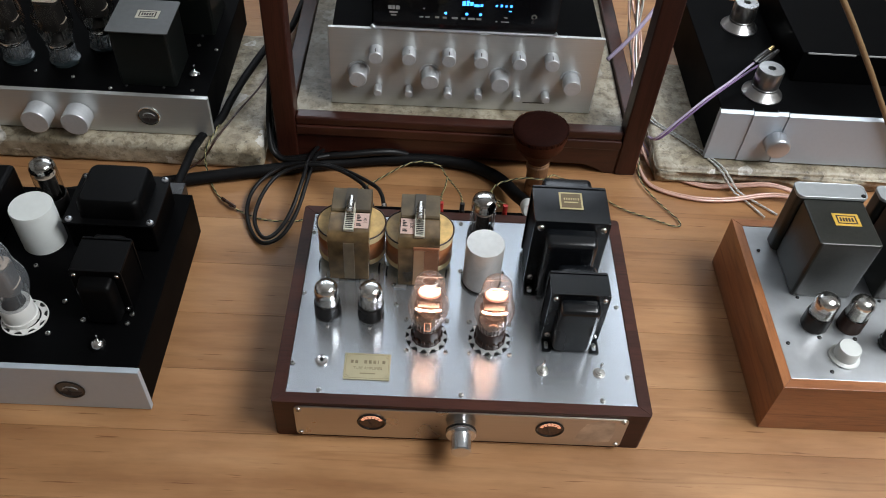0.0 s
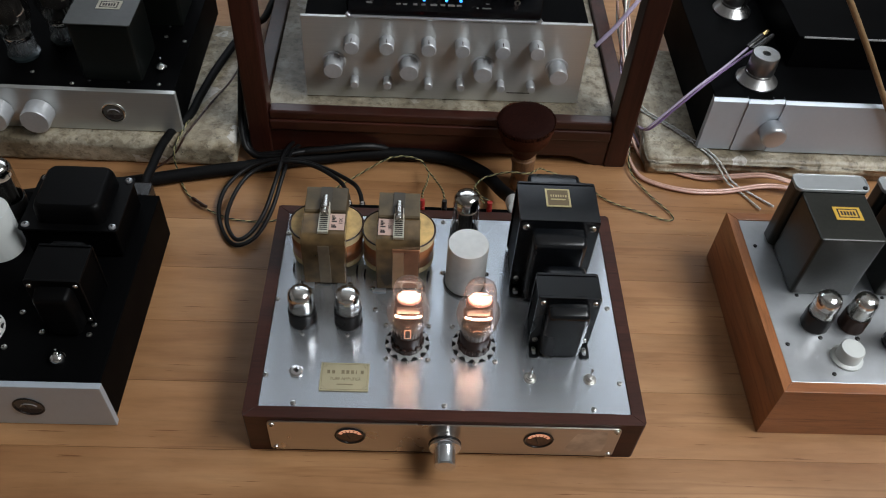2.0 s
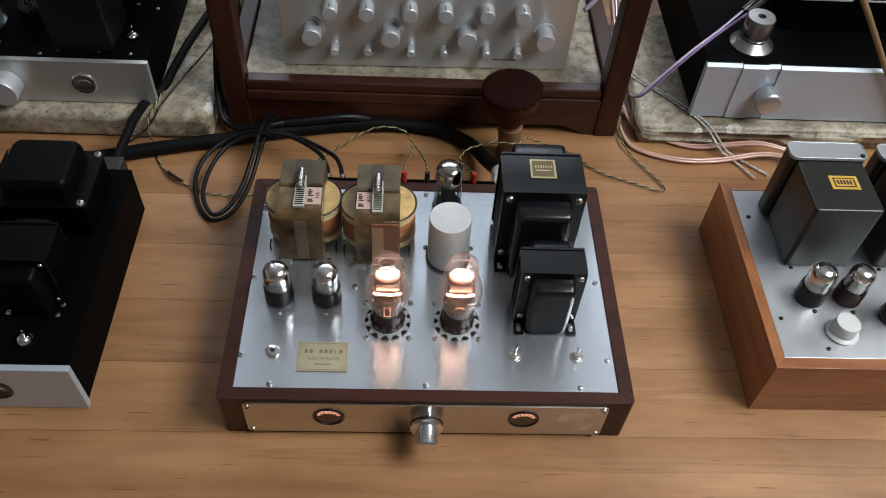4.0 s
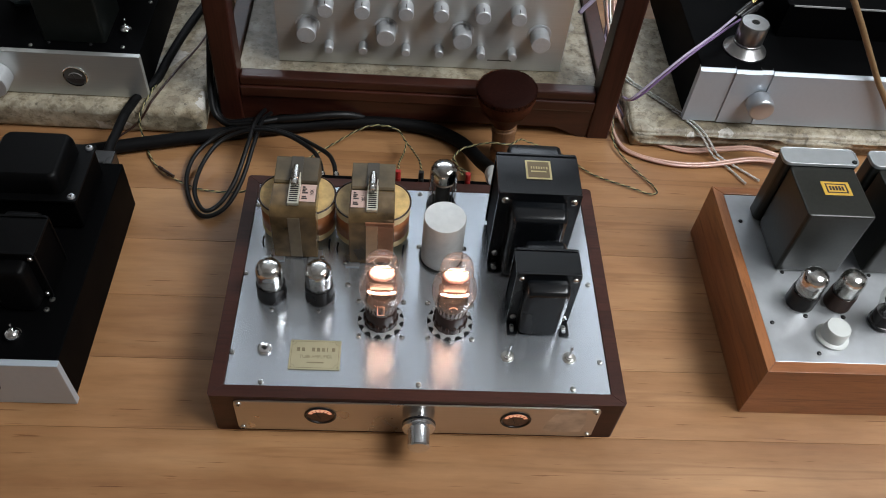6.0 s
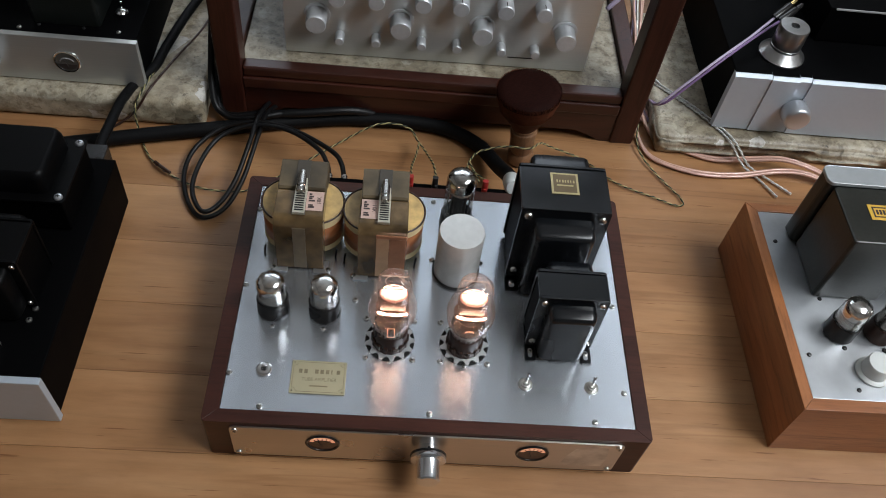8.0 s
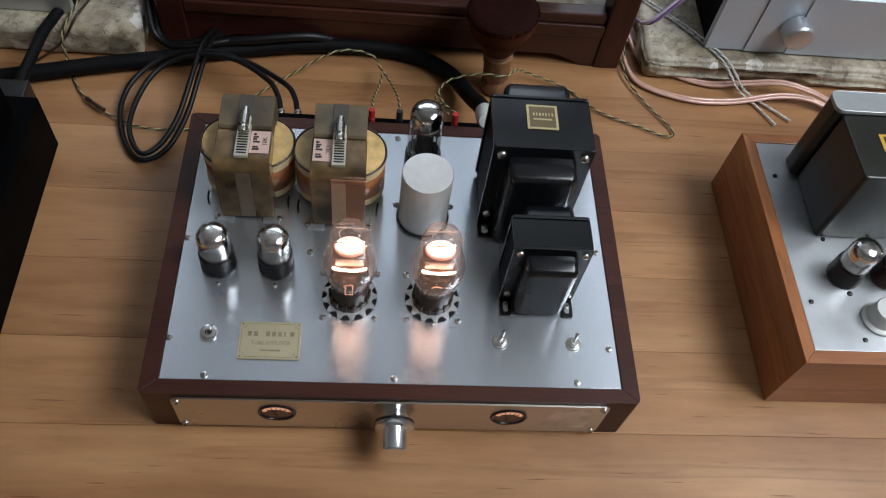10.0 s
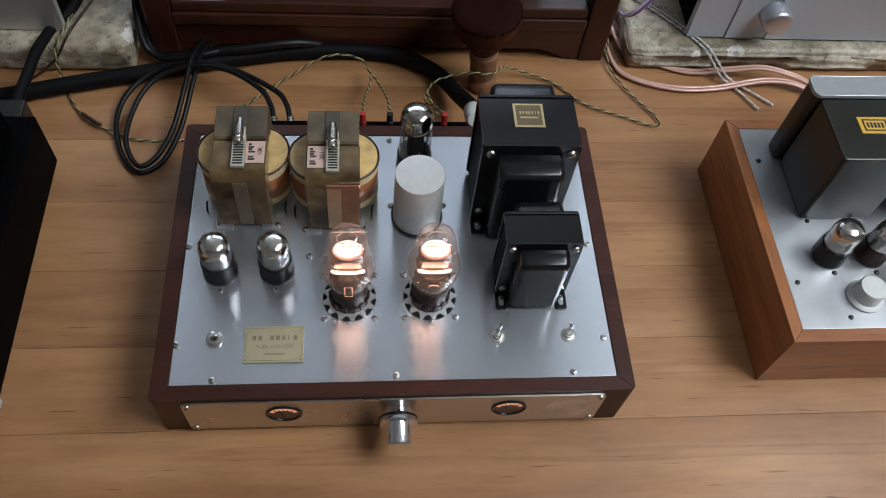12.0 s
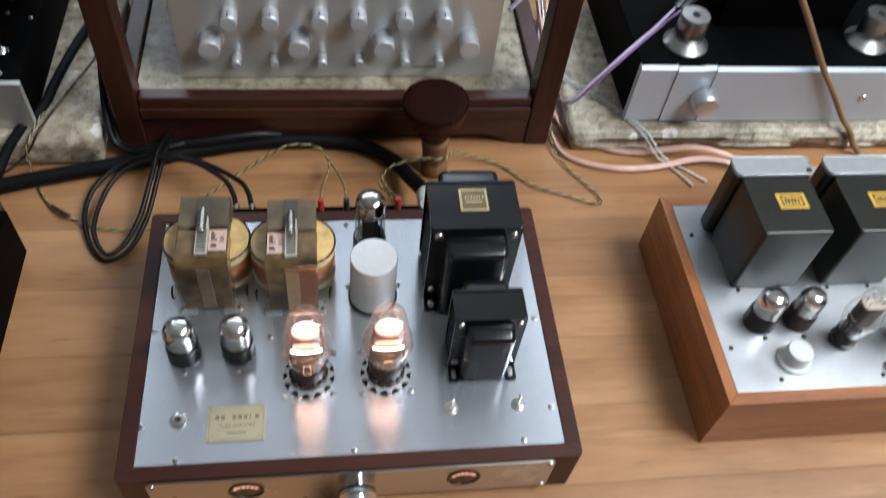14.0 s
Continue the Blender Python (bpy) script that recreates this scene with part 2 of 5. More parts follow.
BRAID = plain("black_braided_sleeve", (0.004, 0.004, 0.0045), 0.6, 0.0, 0.5, 600, 0.4, spec=0.15)
WHITE = plain("white_enamel", (0.62, 0.64, 0.62), 0.38, 0.0, 0.04, 60, 0.03)
CANALU = plain("matt_aluminium_can", (0.6, 0.6, 0.58), 0.42, 0.5, 0.05, 120, 0.05)
CERAMIC = plain("white_ceramic", (0.7, 0.69, 0.66), 0.35, 0.0, 0.05)
CREAM = plain("cream_paper_tape", (0.62, 0.5, 0.28), 0.6, 0.0, 0.1, 90, 0.1)
COILTOP = plain("yellowed_insulation", (0.6, 0.4, 0.15), 0.55, 0.0, 0.3, 70, 0.25)
COPPERTAPE = plain("brown_winding_tape", (0.34, 0.13, 0.05), 0.34, 0.15, 0.12, 50, 0.06)
COPPER = plain("copper_foil", (0.42, 0.2, 0.11), 0.34, 0.7, 0.2, 40, 0.1)
TANTAPE = plain("tan_tape", (0.36, 0.215, 0.11), 0.45, 0.0, 0.15, 60, 0.08)
# rosy tone that carries the pink glow onto plate and discs of lit valves
GLOWPLATE = plain("rosy_glow_plate", (0.2, 0.12, 0.095), 0.4, 0.3)
CORE = plain("lacquered_steel_core", (0.115, 0.072, 0.03), 0.24, 0.1, 0.55, 34, 0.12, 0.35, 17)
LACQTAPE = plain("aged_lacquered_tape", (0.165, 0.122, 0.072), 0.42, 0.15, 0.3, 60, 0.08)
CLAMP = plain("dull_silver_clamp", (0.56, 0.53, 0.43), 0.36, 0.6, 0.1, 60, 0.05)
SATIN = plain("satin_turned_aluminium", (0.6, 0.62, 0.645), 0.42, 0.5, 0.05, 200, 0.04)
COREREAR = plain("dull_steel_core", (0.095, 0.07, 0.038), 0.5, 0.0, 0.5, 26, 0.1, 0.0, 12, 0.35)
GREYCASE = plain("dark_grey_hammer_paint", (0.024, 0.0245, 0.0205), 0.34, 0.25, 0.15, 200, 0.1)
BLACKCASE = plain("black_green_hammer_paint", (0.0075, 0.009, 0.008), 0.34, 0.1, 0.15, 200, 0.1, spec=0.35)
GREYLID = plain("dark_grey_satin_lid", (0.05, 0.052, 0.05), 0.42, 0.0, 0.12, 120, 0.05)
BANDSTEEL = plain("dark_steel_band", (0.06, 0.05, 0.037), 0.5, 0.0, spec=0.3)
BLUEBASE = plain("blue_grey_glazed_base", (0.03, 0.042, 0.046), 0.22, 0.3, 0.3, 60, 0.05)
GREYTOP = plain("pale_grey_end_plate", (0.4, 0.42, 0.43), 0.32, 0.4, 0.06, 80, 0.04)
PINKLABEL = plain("pink_paper_label", (0.55, 0.38, 0.32), 0.7, 0.0, 0.08, 120, 0.1)
INK = plain("dark_ink", (0.03, 0.02, 0.018), 0.7)
GOLDPAPER = plain("gold_label", (0.66, 0.4, 0.06), 0.4, 0.2, 0.08)
LABELBROWN = plain("brown_gold_label", (0.14, 0.1, 0.052), 0.45, 0.2, 0.1)
RED = plain("red_plastic", (0.4, 0.025, 0.02), 0.35)
# one bristle in two tones: dark for the shaded top, redder for lit sides
BRISTLETIP = plain("shaded_bristle_tips", (0.016, 0.0045, 0.0032), 0.7, 0.0, 0.5, 500, 0.4, spec=0.05)
BRISTLE = plain("lit_red_brown_bristles", (0.075, 0.02, 0.0085), 0.6, 0.0, 0.5, 500, 0.3, spec=0.1)
PINK = plain("pink_copper_cable", (0.58, 0.36, 0.29), 0.3, 0.1, 0.08, 60, 0.05, 0.3)
CLEARWIRE = plain("silver_wire", (0.55, 0.54, 0.5), 0.3, 0.5)
PURPLE = plain("purple_cable", (0.2, 0.12, 0.26), 0.4, 0.0, 0.15)
LILAC = plain("lilac_cable", (0.5, 0.42, 0.58), 0.4, 0.0, 0.12)
YELLOWWIRE = plain("yellow_wire", (0.42, 0.36, 0.17), 0.5)
DARKWIRE = plain("dark_green_wire", (0.025, 0.035, 0.02), 0.45)
TAN = plain("tan_cable", (0.25, 0.155, 0.075), 0.45, 0.1, 0.12, 300, 0.2)
STONE = stone("travertine", 1.12, 0.5, 1.0)
SHELFSTONE = stone("polished_travertine", 1.0, 0.22, 0.12, 0.25)
GLASS = glass_mat("tube_glass", (0.98, 0.975, 0.96))
HAZY = glass_mat("hazy_tube_glass", (0.8, 0.8, 0.8), 0.02, 0.14, (0.7, 0.74, 0.78))
# lit valves' glass: the filament's pink bloom is put in as tint and haze
GLOWGLASS = glass_mat("glow_hazed_tube_glass", (0.93, 0.87, 0.84), 0.02, 0.085)
GETTER = plain("getter_mirror", (0.82, 0.83, 0.84), 0.14, 1.0, 0.25, 130, 0.55)
FLASHED = plain("thinly_silvered_glass", (0.55, 0.55, 0.54), 0.24, 0.85, 0.25, 90, 0.1)
ANODE = plain("carbonised_anode", (0.03, 0.028, 0.027), 0.5, 0.3)
ELECTRODE = plain("grey_electrode", (0.3, 0.3, 0.3), 0.35, 0.8)
FLASHBROWN = plain("brown_flashed_inner_glass", (0.055, 0.036, 0.028), 0.22, 0.2, 0.3, 60, 0.05)
MICA = plain("mica", (0.6, 0.5, 0.42), 0.3, 0.0)
FILAMENT = glow("hot_filament", (1.0, 0.66, 0.5), 40.0)


def ember(name, core, rim, hot, cool):
    """Emission that is strongest in the middle of the piece and fades to its rim."""
    k = N(name)
    tc = k.add("TexCoord")
    d = k.add("VectorMath")
    d.operation = "DISTANCE"
    k.link(tc.outputs["Generated"], d.inputs[0])
    d.inputs[1].default_value = (0.5, 0.5, 0.6)
    n = k.noise(k.coords((700, 300, 300)), 1.0, 3)
    w = k.add("Math")
    w.operation = "MULTIPLY_ADD"
    w.inputs[1].default_value = 0.16
    k.link(n, w.inputs[0])
    k.link(d.outputs["Value"], w.inputs[2])
    fall = k.add("MapRange", From_Min=0.2, From_Max=0.62, To_Min=hot, To_Max=cool)
    fall.interpolation_type = "SMOOTHSTEP"
    k.link(w.outputs[0], fall.inputs[0])
    col = k.ramp(w.outputs[0], (0.35, core), (0.75, rim))
    k.put(Base_Color=(*rim, 1), Emission_Color=col, Emission_Strength=fall.outputs[0])
    return k.m


# soft emission that stands in for the bloom round the filament
BLOOM = ember("filament_bloom", (1.0, 0.7, 0.57), (1.0, 0.46, 0.34), 15.0, 0.2)
DIALLIGHT = ember("dial_lamp", (1.0, 0.62, 0.44), (1.0, 0.42, 0.25), 7.0, 0.6)
DIALBROWN = plain("amber_shaded_dial", (0.085, 0.04, 0.024), 0.3, 0.0, 0.4, 300)
DIALDARK = plain("unlit_dial", (0.07, 0.066, 0.06), 0.35, 0.0, 0.3, 60)
BLUELED = glow("blue_display", (0.05, 0.3, 1.0), 2.6)
GREYINK = plain("grey_print", (0.3, 0.3, 0.3), 0.5)
WALLPAINT = plain("warm_grey_wall", (0.33, 0.31, 0.285), 0.8, 0.0, 0.04, 12, 0.1)
CEILPAINT = plain("white_ceiling", (0.62, 0.62, 0.6), 0.85, 0.0, 0.03, 12, 0.1)
FLOORMAT = wood("floor_boards", (0.12, 0.07, 0.04), (0.16, 0.1, 0.055), (0.2, 0.13, 0.07), "y", 0.8, 0.5)


# ---- builders ----
I4 = Matrix.Identity(4)


def smooth(bm, on=True):
    for f in bm.faces:
        f.smooth = on
    return bm


def box(x0, x1, y0, y1, z0, z1, bev=0.0, seg=2, bm=None):
    bm = bm or bmesh.new()
    r = bmesh.ops.create_cube(bm, size=1.0, matrix=Matrix.Translation(((x0 + x1) / 2, (y0 + y1) / 2, (z0 + z1) / 2)) @ Matrix.Diagonal((x1 - x0, y1 - y0, z1 - z0, 1)))
    if bev:
        edges = list({e for v in r["verts"] for e in v.link_edges})
        bmesh.ops.bevel(bm, geom=edges, offset=bev, segments=seg, profile=0.5, affect="EDGES")
    return bm


def slab(points, z0, z1, bev=0.0, m=I4, bm=None, seg=2):
    """A flat outline pulled up from z0 to z1, then set by m."""
    bm = bm or bmesh.new()
    lo = [bm.verts.new(m @ Vector((x, y, z0))) for x, y in points]
    hi = [bm.verts.new(m @ Vector((x, y, z1))) for x, y in points]
    n = len(points)
    faces = [bm.faces.new(lo[::-1]), bm.faces.new(hi)]
    faces += [bm.faces.new((lo[i], lo[(i + 1) % n], hi[(i + 1) % n], hi[i])) for i in range(n)]
    if bev:
        edges = [e for f in faces[:2] for e in f.edges]
        bmesh.ops.bevel(bm, geom=list(set(edges)), offset=bev, segments=seg, profile=0.5, affect="EDGES")
    bmesh.ops.recalc_face_normals(bm, faces=bm.faces)
    return bm


def rounded(x0, x1, y0, y1, r, n=5):
    out = []
    for cx, cy, a0 in ((x1 - r, y1 - r, 0), (x0 + r, y1 - r, 90), (x0 + r, y0 + r, 180), (x1 - r, y0 + r, 270)):
        out += [(cx + r * math.cos(radians(a0 + 90 * i / n)), cy + r * math.sin(radians(a0 + 90 * i / n))) for i in range(n + 1)]
    return out


def lathe(profile, m=I4, n=32, bm=None, sharp=0.6):
    """Turn a profile of (radius, height) round the z axis of m; smooth but at its sharp bends."""
    bm = bm or bmesh.new()
    rings = []
    for r, z in profile:
        if r < 1e-6:
            rings.append([bm.verts.new(m @ Vector((0, 0, z)))])
        else:
            rings.append([bm.verts.new(m @ Vector((r * math.cos(2 * math.pi * i / n), r * math.sin(2 * math.pi * i / n), z))) for i in range(n)])
    new_faces = []
    for a, b in zip(rings, rings[1:]):
        for i in range(n):
            j = (i + 1) % n
            if len(a) == 1 and len(b) == 1:
                continue
            if len(a) == 1:
                new_faces.append(bm.faces.new((a[0], b[j], b[i])))
            elif len(b) == 1:
                new_faces.append(bm.faces.new((a[i], a[j], b[0])))
            else:
                new_faces.append(bm.faces.new((a[i], a[j], b[j], b[i])))
    for f in new_faces:
        f.smooth = True
    for k in range(1, len(profile) - 1):
        d0 = Vector(profile[k]) - Vector(profile[k - 1])
        d1 = Vector(profile[k + 1]) - Vector(profile[k])
        if d0.length > 1e-9 and d1.length > 1e-9 and d0.angle(d1) > sharp and len(rings[k]) > 1:
            for i in range(n):
                e = bm.edges.get((rings[k][i], rings[k][(i + 1) % n]))
                if e:
                    e.smooth = False
    bmesh.ops.recalc_face_normals(bm, faces=new_faces)
    return bm


def cyl(r, z0, z1, m=I4, bev=0.0006, n=28, bm=None):
    return lathe([(0, z0), (r - bev, z0), (r, z0 + bev), (r, z1 - bev), (r - bev, z1), (0, z1)], m, n, bm)


def spline(pts, per=8):
    p = [Vector(q) for q in pts]
    p = [p[0] * 2 - p[1]] + p + [p[-1] * 2 - p[-2]]
    out = []
    for a, b, c, d in zip(p, p[1:], p[2:], p[3:]):
        for i in range(per):
            t = i / per
            out.append(0.5 * ((2 * b) + (c - a) * t + (2 * a - 5 * b + 4 * c - d) * t * t + (3 * b - a - 3 * c + d) * t ** 3))
    out.append(p[-2])
    return out


def frames_of(path):
    up, out = None, []
    for i, q in enumerate(path):
        t = (path[min(i + 1, len(path) - 1)] - path[max(i - 1, 0)]).normalized()
        if up is None:
            up = Vector((0, 0, 1)) if abs(t.z) < 0.9 else Vector((1, 0, 0))
        side = t.cross(up).normalized()
        up = side.cross(t).normalized()
        out.append((q, side, up))
    return out


def sweep(path, r, n=8, bm=None, flat=1.0):
    """A round cable along a path of points."""
    bm = bm or bmesh.new()
    rings = [[bm.verts.new(q + s * (r * math.cos(2 * math.pi * i / n)) + u * (r * flat * math.sin(2 * math.pi * i / n))) for i in range(n)] for q, s, u in frames_of(path)]
    for a, b in zip(rings, rings[1:]):
        for i in range(n):
            bm.faces.new((a[i], a[(i + 1) % n], b[(i + 1) % n], b[i])).smooth = True
    bm.faces.new(rings[0][::-1])
    bm.faces.new(rings[-1])
    bmesh.ops.recalc_face_normals(bm, faces=bm.faces)
    return bm


def twist(path, off, pitch, phase):
    """A strand winding round a path."""
    out, run = [], 0.0
    fr = frames_of(path)
    for i, (q, s, u) in enumerate(fr):
        if i:
            run += (q - fr[i - 1][0]).length
        a = 2 * math.pi * run / pitch + phase
        out.append(q + s * off * math.cos(a) + u * off * math.sin(a))
    return out


ORIGIN = {}


def thing(name, at, label, category, group="", kind=""):
    ob = new(name)
    ob.empty_display_size = 0.02
    ob.location = at
    ORIGIN[ob.name] = Vector(at)
    return tagged(ob, label, category, group, kind)


def part(name, bm, material, parent=None, label=""):
    """Link a bmesh, given in world coordinates, as one mesh under a thing or a part."""
    o = ORIGIN[parent.name] if parent else Vector((0, 0, 0))
    bmesh.ops.translate(bm, verts=bm.verts, vec=-o)
    me = bpy.data.meshes.new(name)
    bm.to_mesh(me)
    bm.free()
    me.materials.append(material)
    ob = new(name, me)
    if parent:
        ob.parent = parent
    ORIGIN[ob.name] = o
    if label:
        ob["label"] = label
    return ob


def lettering(name, text, size, m, material, parent, label=""):
    cu = bpy.data.curves.new("text", "FONT")
    cu.body, cu.size, cu.extrude, cu.align_x, cu.align_y = text, size, 0.00012, "CENTER", "CENTER"
    tmp = new("text", cu)
    me = bpy.data.meshes.new_from_object(tmp.evaluated_get(bpy.context.evaluated_depsgraph_get()))
    bpy.data.objects.remove(tmp)
    bpy.data.curves.remove(cu)
    bm = bmesh.new()
    bm.from_mesh(me)
    bpy.data.meshes.remove(me)
    bm.transform(m)
    return part(name, bm, material, parent, label)


FRONT = pose(0, 0, 0, 90)  # local z points to -y


def at_front(x, y, z):
    return Matrix.Translation((x, y, z)) @ FRONT


# ---- setting ----
def structure(name, bm, material, label, category):
    return tagged(part(name, bm, material), label, category, kind="structure")


structure("floor", box(-2.6, 2.6, -2.6, 2.4, -0.80, -0.75), FLOORMAT, "brown wooden floor boards under the table", "floor")
structure("ceiling", box(-2.6, 2.6, -2.6, 2.4, 2.36, 2.44), CEILPAINT, "white painted ceiling above the table", "ceiling")
structure("wall_west", box(-2.68, -2.6, -2.6, 2.4, -0.75, 2.36), WALLPAINT, "plain warm grey painted side wall", "wall")
structure("wall_east", box(2.6, 2.68, -2.6, 2.4, -0.75, 2.36), WALLPAINT, "plain warm grey painted side wall", "wall")
structure("wall_south", box(-2.6, 2.6, -2.68, -2.6, -0.75, 2.36), WALLPAINT, "plain warm grey painted wall", "wall")
wb = box(-2.6, 2.6, 2.4, 2.52, -0.75, 1.15)
box(-2.6, 2.6, 2.4, 2.52, 2.25, 2.36, bm=wb)
box(-2.6, -1.35, 2.4, 2.52, 1.15, 2.25, bm=wb)
box(1.35, 2.6, 2.4, 2.52, 1.15, 2.25, bm=wb)
structure("wall_north", wb, WALLPAINT, "plain warm grey painted wall with a window opening", "wall")

# ---- table ----
table = thing("table", (0, 0.4, -0.75), "light brown oak table top laid with long boards", "table")
part("underlay", box(-1.49, 1.49, -0.355, 1.245, -0.046, -0.0187), FLOORMAT, table)
for lx in (-1.4, 1.4):
    for ly in (-0.26, 1.16):
        part("leg", box(lx - 0.04, lx + 0.04, ly - 0.04, ly + 0.04, -0.75, -0.046, 0.004), FLOORMAT, table)

T = 0.067  # top plate of the middle amplifier


# ---- kinds of parts ----
def screw(parent, x, y, z, r=0.0036, m=None, mat=None):
    """A pan-head screw with a cross slot."""
    m = m or Matrix.Translation((x, y, z))
    bm = lathe([(r, 0), (r, r * 0.25), (r * 0.8, r * 0.55), (r * 0.35, r * 0.7), (0, r * 0.72)], m, 16)
    s = part("screw", bm, mat or NICKEL, parent)
    bs = bmesh.new()
    for a in (20, 110):
        mm = m @ pose(0, 0, 0, 0, 0, a)
        slab([(-r * 0.5, -r * 0.1), (r * 0.5, -r * 0.1), (r * 0.5, r * 0.1), (-r * 0.5, r * 0.1)], r * 0.66, r * 0.75, 0, mm, bs)
    part("slot", bs, HOLE, s)
    return s


def toggle(parent, x, y, z, mat=CHROME, tilt=12):
    b = part("toggle_switch", lathe([(0.0062, 0), (0.0062, 0.0012), (0.0048, 0.0014), (0.0048, 0.004), (0.0036, 0.0042), (0.003, 0.0055), (0, 0.0055)], Matrix.Translation((x, y, z)), 20), NICKEL, parent)
    part("lever", lathe([(0.0011, 0.004), (0.0013, 0.01), (0.0019, 0.0158), (0.0012, 0.0176), (0, 0.0178)], Matrix.Translation((x, y, z)) @ pose(0, 0, 0, -tilt, 4, 0), 14), mat, b)
    part("washer", lathe([(0.0062, 0.0002), (0.0074, 0.0002), (0.0074, 0.001), (0.0062, 0.001)], Matrix.Translation((x, y, z)), 20), NICKEL, b)
    return b


def small_tube(parent, x, y, z, h=0.058, base=BAKELITE, glass=GLASS, r=0.0165, getter=0.5, name="vacuum_tube", low=0.42, works=ELECTRODE):
    """An octal valve: ribbed socket, moulded base, glass envelope with a mirrored top."""
    m = Matrix.Translation((x, y, z))
    bh = h * low
    gr = r * 0.92
    b = part(name, lathe([(r, 0), (r * 1.02, 0.001), (r * 1.02, 0.003), (r, 0.0035), (r, bh - 0.002), (r * 0.96, bh), (gr, bh)], m, 28), base, parent)
    part("glass", lathe([(gr, bh), (gr, h - gr * 0.8), (gr * 0.97, h - gr * 0.5), (gr * 0.86, h - gr * 0.26), (gr * 0.62, h - gr * 0.08), (gr * 0.3, h - gr * 0.01), (0, h)], m, 28), glass, b)
    gi = gr * 0.95
    zt = h - 0.0008
    part("getter", lathe([(gi, bh + (h - bh) * getter), (gi, zt - gi * 0.8), (gi * 0.97, zt - gi * 0.5), (gi * 0.86, zt - gi * 0.26), (gi * 0.62, zt - gi * 0.08), (gi * 0.3, zt - gi * 0.01), (0, zt)], m, 28), GETTER, b, "silver mirrored getter")
    if works is ELECTRODE:
        part("flashed_band", lathe([(gr * 0.93, bh), (gr * 0.93, bh + (h - bh) * getter)], m, 28), FLASHED, b, "thinly silvered glass wall")
    part("anode", box(x - gr * 0.5, x + gr * 0.5, y - gr * 0.35, y + gr * 0.35, z + bh, z + bh + (h - bh) * 0.62, 0.0015), works, b)
    for sx in (-0.72, 0.72):
        part("support_rod", cyl(0.0008, z + bh, z + bh + (h - bh) * 0.7, Matrix.Translation((x + gr * sx, y, 0)), 0.0001, 8), ELECTRODE, b)
    part("mica_disc", cyl(gr * 0.8, z + bh + (h - bh) * 0.6, z + bh + (h - bh) * 0.6 + 0.0008, Matrix.Translation((x, y, 0))), MICA, b)
    return b


def socket_ring(parent, x, y, z, mat, r=0.026, holes=13, rim=False):
    """A valve socket under a plated ring with half-round notches in its edge."""
    bm = bmesh.new()
    per = 12
    seg = holes * per
    z0, z1 = z + 0.0009, z + 0.0026
    rows = [[], [], [], []]
    for i in range(seg):
        a = 2 * math.pi * i / seg
        u = ((i % per) - per / 2) / (per * 0.34)
        ro = r - r * 0.185 * math.sqrt(max(0.0, 1 - u * u))
        c, s = math.cos(a), math.sin(a)
        for row, rr, zz in zip(rows, (r * 0.72, r * 0.72, ro, ro), (z0, z1, z1, z0)):
            row.append(bm.verts.new((x + rr * c, y + rr * s, zz)))
    for p, q in zip(rows, rows[1:] + rows[:1]):
        for i in range(seg):
            j = (i + 1) % seg
            bm.faces.new((p[i], p[j], q[j], q[i]))
    bmesh.ops.recalc_face_normals(bm, faces=bm.faces)
    s = part("socket", bm, mat, parent)
    if rim:
        part("socket_rim", lathe([(r * 0.975, z + 0.0009), (r * 0.975, z + 0.0026), (r * 1.03, z + 0.0024), (r * 1.03, z + 0.0009)], Matrix.Translation((x, y, 0)), 48), mat, s)
    part("socket_well", cyl(r * 0.99, z + 0.0002, z + 0.0008, Matrix.Translation((x, y, 0))), HOLE, s)
    return s


